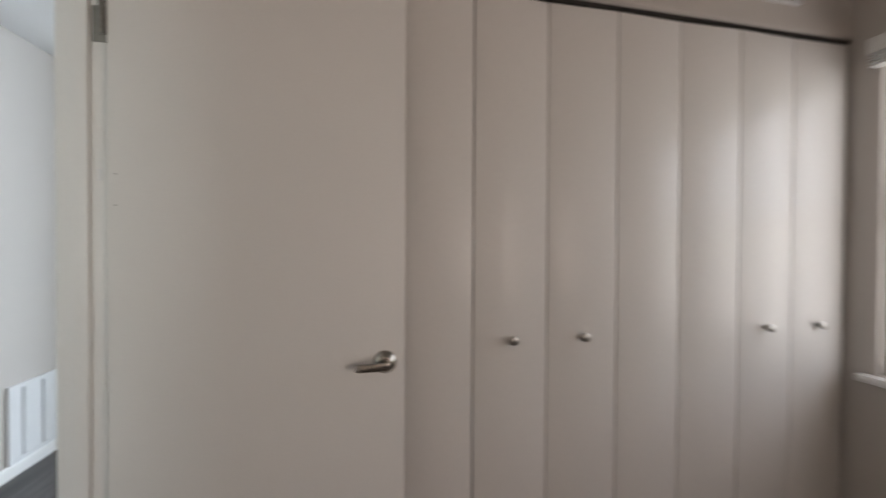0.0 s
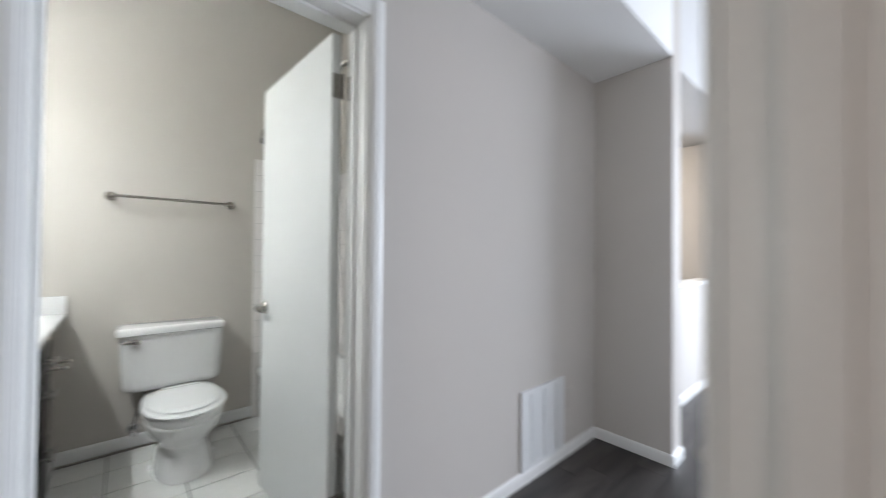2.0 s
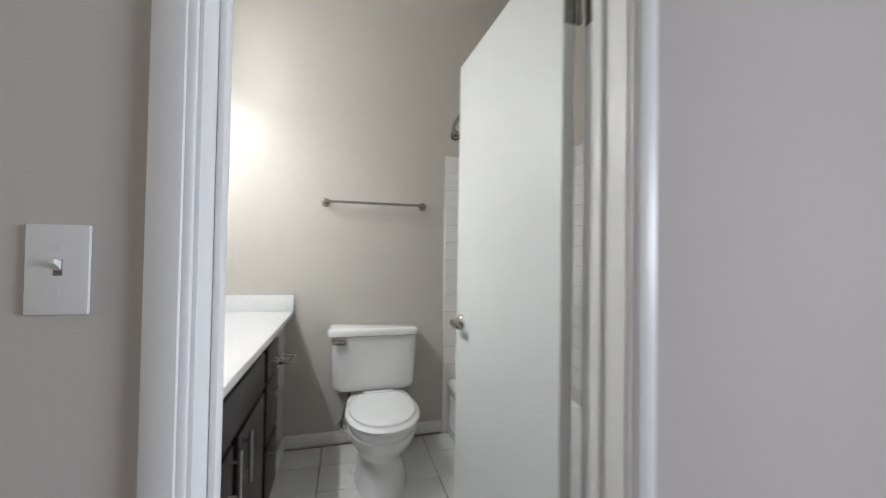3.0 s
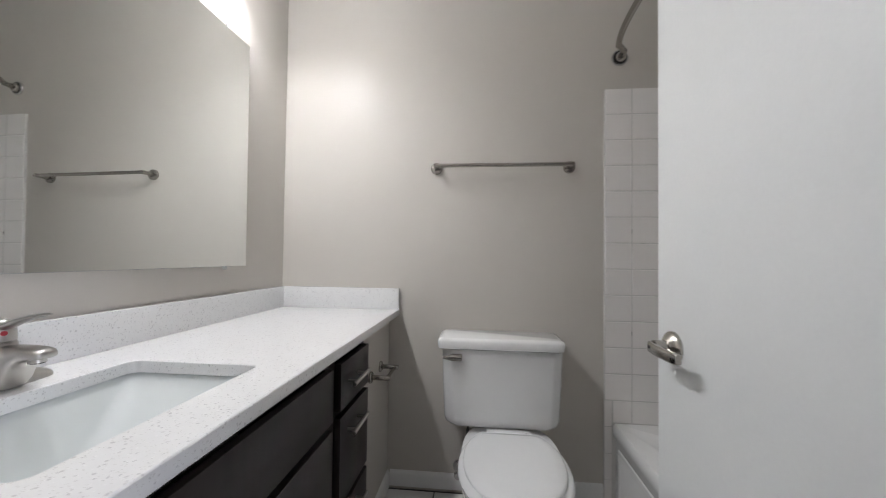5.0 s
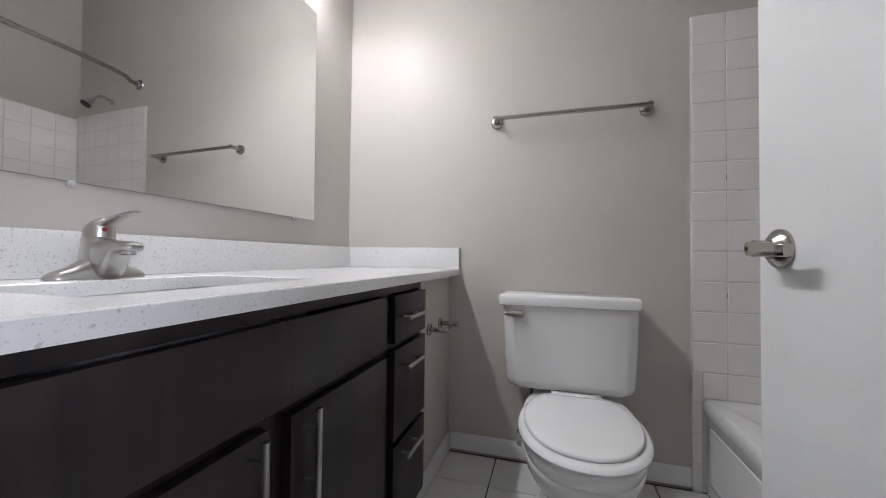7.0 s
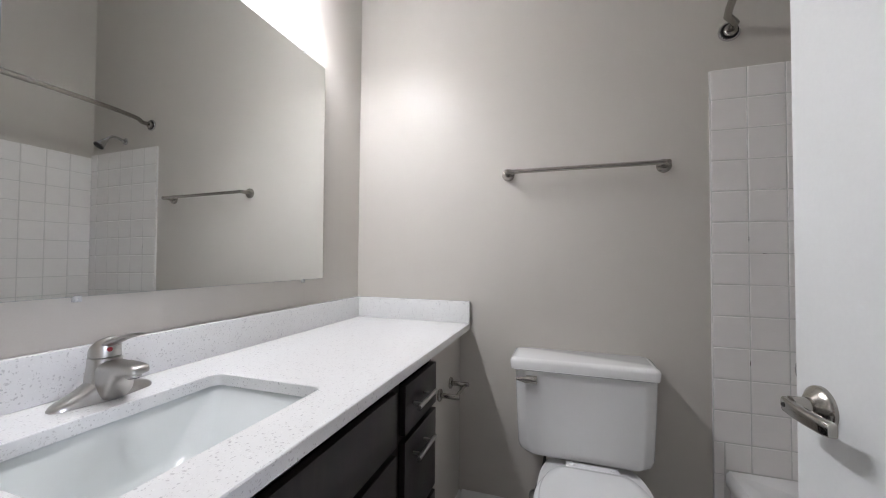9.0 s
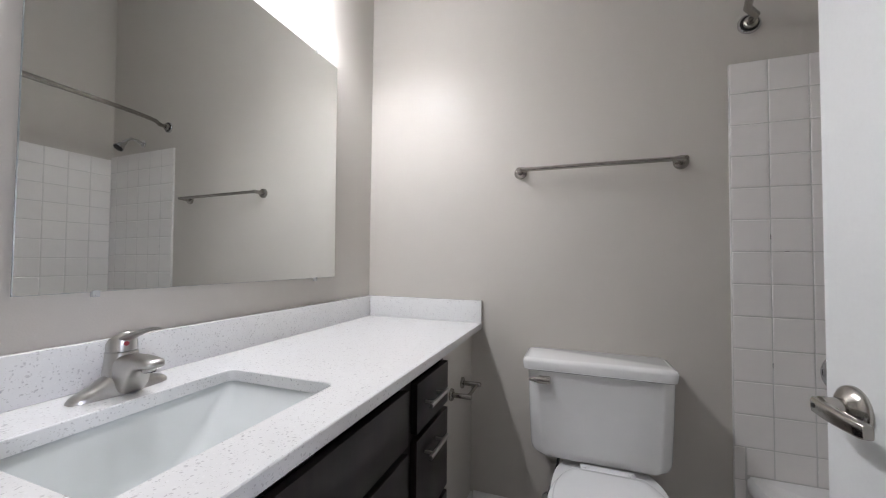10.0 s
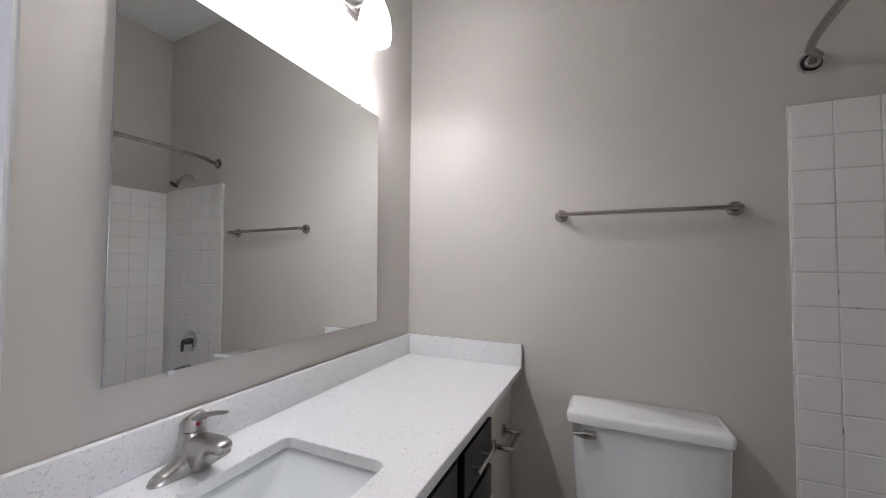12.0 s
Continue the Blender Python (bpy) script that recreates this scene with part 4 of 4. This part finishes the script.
slotted_grille("return_air_grille", 2.335, 2.735, 0.067, 0.472, YH, 3, 30, "white steel return air grille low on the hall wall")

# Unseen lamp added to light the kitchen wall behind the pass-through.
kl = thing("ceiling_light", (4.5, -0.9, 2.298), "added unseen kitchen light that brightens the wall beyond", "ceiling lamp")
part("base", disc(bmesh.new(), (4.5, -0.9, 2.2985), (0, 0, -1), 0.16, 0.03, 36, 0.006), NICKEL, kl)
part("diffuser", tube(bmesh.new(), [(4.5, -0.9, 2.268), (4.5, -0.9, 2.24), (4.5, -0.9, 2.215), (4.5, -0.9, 2.205)], [0.15, 0.14, 0.10, 0.03], 36), KLIGHT, kl, "glowing dome of the added light")

bp = thing("blank_wall_plate", (2.825, YH, 0.33), "small blank plate painted like the hall wall", "wall plate")
part("plate", B(2.79, 2.86, YH - 0.006, YH - 0.0005, 0.272, 0.388, bevel=0.0025), HALLP, bp)

oc = thing("wall_outlet", (XF, -2.0, 0.30), "white wall outlet plate on the far wall", "outlet")
part("plate", B(XF - 0.007, XF - 0.0005, -2.035, -1.965, 0.24, 0.355, bevel=0.002), PLASTIC, oc)

# ---- bedroom: closet doors ----
edges = [-3.60 - 0.2625 * i for i in range(8)]
for pair in ((0, 1), (2, 3), (4, 5), (6,)):
    cd = thing("closet_door", (CX + 0.02, edges[pair[0]], 0.0), "white flat bifold closet door, shut", "closet door", "bifold closet doors")
    for i in pair:
        y1, y0 = edges[i] - 0.002, edges[i + 1] + 0.002
        h = (y1 - y0) / 2
        turn = Matrix.Translation((0, (y0 + y1) / 2 - edges[pair[0]], 0)) @ Matrix.Rotation(radians(1.3 if i % 2 else -1.3), 4, "Z")
        bm = box(bmesh.new(), -0.014, 0.014, -h, h, 0.02, 2.035, bevel=0.003)
        bmesh.ops.transform(bm, matrix=turn, verts=bm.verts)
        lf = part("panel", bm, CLOSETP, cd, local=True)
        if i in (1, 2, 5, 6):
            bm = tube(bmesh.new(), [(-0.014, 0, 0.90), (-0.026, 0, 0.90), (-0.030, 0, 0.90), (-0.040, 0, 0.90), (-0.044, 0, 0.90)], [0.008, 0.007, 0.015, 0.016, 0.010], 18)
            bmesh.ops.transform(bm, matrix=turn, verts=bm.verts)
            part("knob", bm, NICKEL, lf, "brushed nickel round knob", local=True)
solid("trim_closet_track", boxes((CX + 0.004, CX + 0.05, YW, -3.60, 2.039, 2.054)), DARKMETAL, "dark metal closet door track", "track")
solid("trim_closet_head", boxes((CX - 0.006, CX - 0.0005, YW, YB1 - 0.002, 2.060, 2.085)), HALLP, "thin painted trim over the closet track", "trim")

gr = thing("closet_vent_grille", (CX, -5.03, 2.24), "small dark-slotted vent grille above the closet", "vent grille")
part("frame", boxes((CX - 0.01, CX - 0.0005, -5.18, -4.88, 2.155, 2.17), (CX - 0.01, CX - 0.0005, -5.18, -4.88, 2.32, 2.335), (CX - 0.01, CX - 0.0005, -5.18, -5.165, 2.17, 2.32), (CX - 0.01, CX - 0.0005, -4.895, -4.88, 2.17, 2.32), (CX - 0.009, CX - 0.0005, -5.035, -5.025, 2.17, 2.32)), VENTM, gr, smooth=0)
# Shade behind the vent, put in as a near-black sheet.
part("backing", boxes((CX - 0.003, CX - 0.0004, -5.165, -4.895, 2.17, 2.32)), DARK, gr, smooth=0)


# bedroom window
def window(name, x0, x1, z0, z1, y_out, y_in, mid, label, slats):
    w = thing(name, ((x0 + x1) / 2, y_in, z0), label, "window", kind="structure")
    yo = y_out + 0.03
    fr = boxes((x0, x1, yo, yo + 0.05, z0, z0 + 0.04), (x0, x1, yo, yo + 0.05, z1 - 0.04, z1), (x0, x0 + 0.04, yo, yo + 0.05, z0 + 0.04, z1 - 0.04), (x1 - 0.04, x1, yo, yo + 0.05, z0 + 0.04, z1 - 0.04),
               (x0 + 0.04, x1 - 0.04, yo, yo + 0.05, mid - 0.02, mid + 0.02))
    part("window_frame", fr, TRIM, w, smooth=0)
    part("window_sill", B(x0 - 0.04, x1 + 0.04, y_in + 0.0005, y_in + 0.05, z0 - 0.03, z0 - 0.002, bevel=0.004), TRIM, w)
    if slats:
        part("headrail", B(x0 - 0.02, x1 + 0.02, y_in + 0.002, y_in + 0.05, z1 - 0.03, z1 + 0.03, bevel=0.004), PLASTIC, w)
        for i in range(4):
            part("slat", B(x0 - 0.01, x1 + 0.01, y_in + 0.005, y_in + 0.052, z1 - 0.045 - 0.012 * i, z1 - 0.042 - 0.012 * i), PLASTIC, w, smooth=0)
    return w


window("window_1", 0.36, 1.135, 0.72, 1.98, YW - 0.12, YW, 1.38, "white framed bedroom window with raised blinds", True)
window("window_3", -2.6, -1.5, 0.72, 1.98, YW - 0.12, YW, 1.38, "white framed bedroom window with raised blinds", True)
w2 = thing("window_2", (XF, -4.25, 0.8), "white framed living room window", "window", kind="structure")
part("window_frame", boxes((XF + 0.04, XF + 0.09, -5.6, -2.9, 0.8, 0.84), (XF + 0.04, XF + 0.09, -5.6, -2.9, 2.26, 2.3), (XF + 0.04, XF + 0.09, -5.6, -5.56, 0.84, 2.26), (XF + 0.04, XF + 0.09, -2.94, -2.9, 0.84, 2.26), (XF + 0.04, XF + 0.09, -5.56, -2.94, 1.53, 1.57)), TRIM, w2, smooth=0)
part("window_sill", B(XF - 0.05, XF - 0.0005, -5.64, -2.86, 0.77, 0.798, bevel=0.004), TRIM, w2)

# Added window frame around the hall fill light, out of view.
w4 = thing("window_4", (-1.0, -2.25, 0.85), "added unseen window that lets fill light into the hall", "window", kind="structure")
part("window_frame", boxes((-1.10, -1.06, -2.62, -1.88, 0.85, 0.89), (-1.10, -1.06, -2.62, -1.88, 2.01, 2.05), (-1.10, -1.06, -2.62, -2.58, 0.89, 2.01), (-1.10, -1.06, -1.92, -1.88, 0.89, 2.01), (-1.10, -1.06, -2.58, -1.92, 1.43, 1.47)), TRIM, w4, smooth=0)
part("window_sill", B(-0.9995, -0.95, -2.66, -1.84, 0.82, 0.848, bevel=0.004), TRIM, w4)

# ground outside
solid("ground", boxes((-400, 400, -400, 400, -3.2, -3.1)), material("outdoor_ground", (0.12, 0.14, 0.09), 0.9, bump=0.4, scale=3, vary=0.2, big=0.3), "green and grey ground outside the windows", "ground")


# ---- pieces: wall tile, floor tile, planks ----
def piece_mesh(name, sx, sy, sz, mat, e=0.0012, seg=1):
    """A cut piece; with seg above 1 its rounded rim runs into a truly flat face."""
    bm = box(bmesh.new(), -sx / 2, sx / 2, -sy / 2, sy / 2, -sz / 2, sz / 2, bevel=e, seg=seg)
    if seg > 1:
        big = max(f.calc_area() for f in bm.faces)
        bmesh.ops.inset_individual(bm, faces=[f for f in bm.faces if f.calc_area() > big * 0.9], thickness=0.0012)
    return finish(bm, name, mat, 60 if seg > 1 else 40)


def lay(name, mesh, parent, place, spin=None):
    ob = new(name, mesh)
    ob.parent = parent
    ob.location = Vector(place) - ORIGIN[parent.name]
    if spin:
        ob.rotation_euler = [radians(random.uniform(-spin, spin)) for _ in range(3)]
    return ob


P = 0.1158
G = 0.0022
ZT = 1.842
ZS = 1.822                    # top of the tile on the long tub wall
bed = thing("tile_end_wall", (1.85, 0, 0), "glossy white square wall tile on the shower end wall", "wall tile", kind="structure")
part("grout_bed", boxes((1.511, XW - 0.001, -0.0112, -0.0005, 0.0, ZT - 0.002)), GROUT, bed, smooth=0)
me = piece_mesh("tile", P - G, 0.008, P - G, TILE, 0.0034, 2)
cols = int((XW - 1.512) / P)
rows_n = int(ZT / P) + 1
bull = piece_mesh("tile", P - G, 0.008, P - G, TILE, 0.0036, 2)
strip = piece_mesh("tile", 0.031, 0.008, P - G, TILE)
last_w = XW - 0.010 - (1.512 + cols * P)
lastm = piece_mesh("tile", max(0.02, last_w - G), 0.008, P - G, TILE)
for r in range(rows_n):
    z = ZT - (r + 0.5) * P
    if z < 0.02:
        continue
    for c in range(cols + 1):
        x = 1.512 + (c + 0.5) * P
        if z - P / 2 < TZ - 0.004:
            if c == 0:
                lay("tile", strip, bed, (1.512 + 0.016, -0.0085, z))
            top = z + P / 2
            if top > TZ + 0.03 and c < cols:
                x0 = 1.512 + c * P + (0.0345 if c == 0 else 0)
                x1 = 1.512 + (c + 1) * P
                lay("tile", piece_mesh("tile", x1 - x0 - G, 0.008, top - TZ - 0.004, TILE, 0.0034, 2), bed, ((x0 + x1) / 2, -0.0085, (top - G / 2 + TZ + 0.003) / 2))
            continue
        if c < cols:
            lay("tile", bull if c == 0 else me, bed, (x, -0.0085 + random.uniform(-0.0003, 0.0003), z), 0.25)
        elif last_w > 0.03:
            lay("tile", lastm, bed, (1.512 + cols * P + last_w / 2, -0.0085, z))
for dx, dz, along in ((1, 5.55, 0), (1, 9.45, 0), (1.4, 6.0, 1)):
    hx, hz = (0.006, 0.0008) if along else (0.0009, 0.009)
    cx, cz = 1.512 + dx * P, ZT - dz * P
    part("grout_chip", boxes((cx - hx, cx + hx, -0.0121, -0.0113, cz - hz, cz + hz)), FGROUT, bed, "dark gap in the tile joint", smooth=0)
side = thing("tile_tub_wall", (XW, -0.79, 0), "glossy white square wall tile on the long tub wall", "wall tile", kind="structure")
part("grout_bed", boxes((XW - 0.0115, XW - 0.0005, YD + 0.001, -0.0135, TZ, ZS - 0.002)), GROUT, side, smooth=0)
me2 = piece_mesh("tile", 0.008, P - G, P - G, TILE, 0.0034, 2)
for r in range(rows_n):
    z = ZS - (r + 0.5) * P
    if z - P / 2 < TZ - 0.02:
        continue
    for c in range(13):
        y = -0.0145 - (c + 0.5) * P
        if y - P / 2 > YD:
            lay("tile", me2, side, (XW - 0.0085 + random.uniform(-0.0003, 0.0003), y, z), 0.25)
back = thing("tile_door_wall", (1.85, YD, 0), "glossy white square wall tile behind the door", "wall tile", kind="structure")
part("grout_bed", boxes((1.511, XW - 0.014, YD + 0.0005, YD + 0.0116, TZ, ZT - 0.002)), GROUT, back, smooth=0)
for r in range(rows_n):
    z = ZT - (r + 0.5) * P
    if z - P / 2 < TZ - 0.02:
        continue
    for c in range(cols):
        lay("tile", me, back, (1.512 + (c + 0.5) * P, YD + 0.0085, z))

# bathroom floor tile
fb = bpy.data.objects["floor_bathroom"]
PX, PY, GF = 0.310, 0.232, 0.0045
fm = piece_mesh("floor_tile", PX - GF, PY - GF, 0.008, FTILE, 0.0015)
for i in range(-1, 3):
    for j in range(7):
        x, y = 0.76 + (i + 0.5) * PX, -0.222 - (j - 0.5) * PY
        x0, x1 = max(0.47, x - PX / 2), min(1.56, x + PX / 2)
        y0, y1 = max(YH + 0.06, y - PY / 2), min(-0.015, y + PY / 2)
        if x1 - x0 < 0.02 or y1 - y0 < 0.02:
            continue
        full = x1 - x0 > PX - 0.002 and y1 - y0 > PY - 0.002
        m = fm if full else piece_mesh("floor_tile", x1 - x0 - GF, y1 - y0 - GF, 0.008, FTILE, 0.0015)
        lay("floor_tile", m, fb, ((x0 + x1) / 2, (y0 + y1) / 2, -0.004 + random.uniform(-0.0003, 0.0003)))

# planks
fh = bpy.data.objects["floor_hall"]
PW, PLEN = 0.152, 1.22
pm = {}
rng = random.Random(5)


def planks(x0, x1, y0, y1):
    n = int(math.ceil((y1 - y0) / PW))
    for r in range(n):
        b, t = y0 + r * PW, min(y1, y0 + (r + 1) * PW)
        x = x0 - rng.uniform(0, PLEN)
        while x < x1:
            a, e = max(x0, x), min(x1, x + PLEN)
            if e - a > 0.05 and t - b > 0.02:
                key = (round(e - a, 3), round(t - b, 3))
                if key not in pm:
                    pm[key] = piece_mesh("plank", key[0] - 0.0012, key[1] - 0.0012, 0.006, PLANK, 0.0008)
                lay("plank", pm[key], fh, ((a + e) / 2, (b + t) / 2, -0.003))
            x += PLEN


planks(-0.99, XF, -2.78, YH + 0.06)
planks(2.2, XF, -4.3, -2.78)
planks(-2.0, 1.88, YW, -2.78)
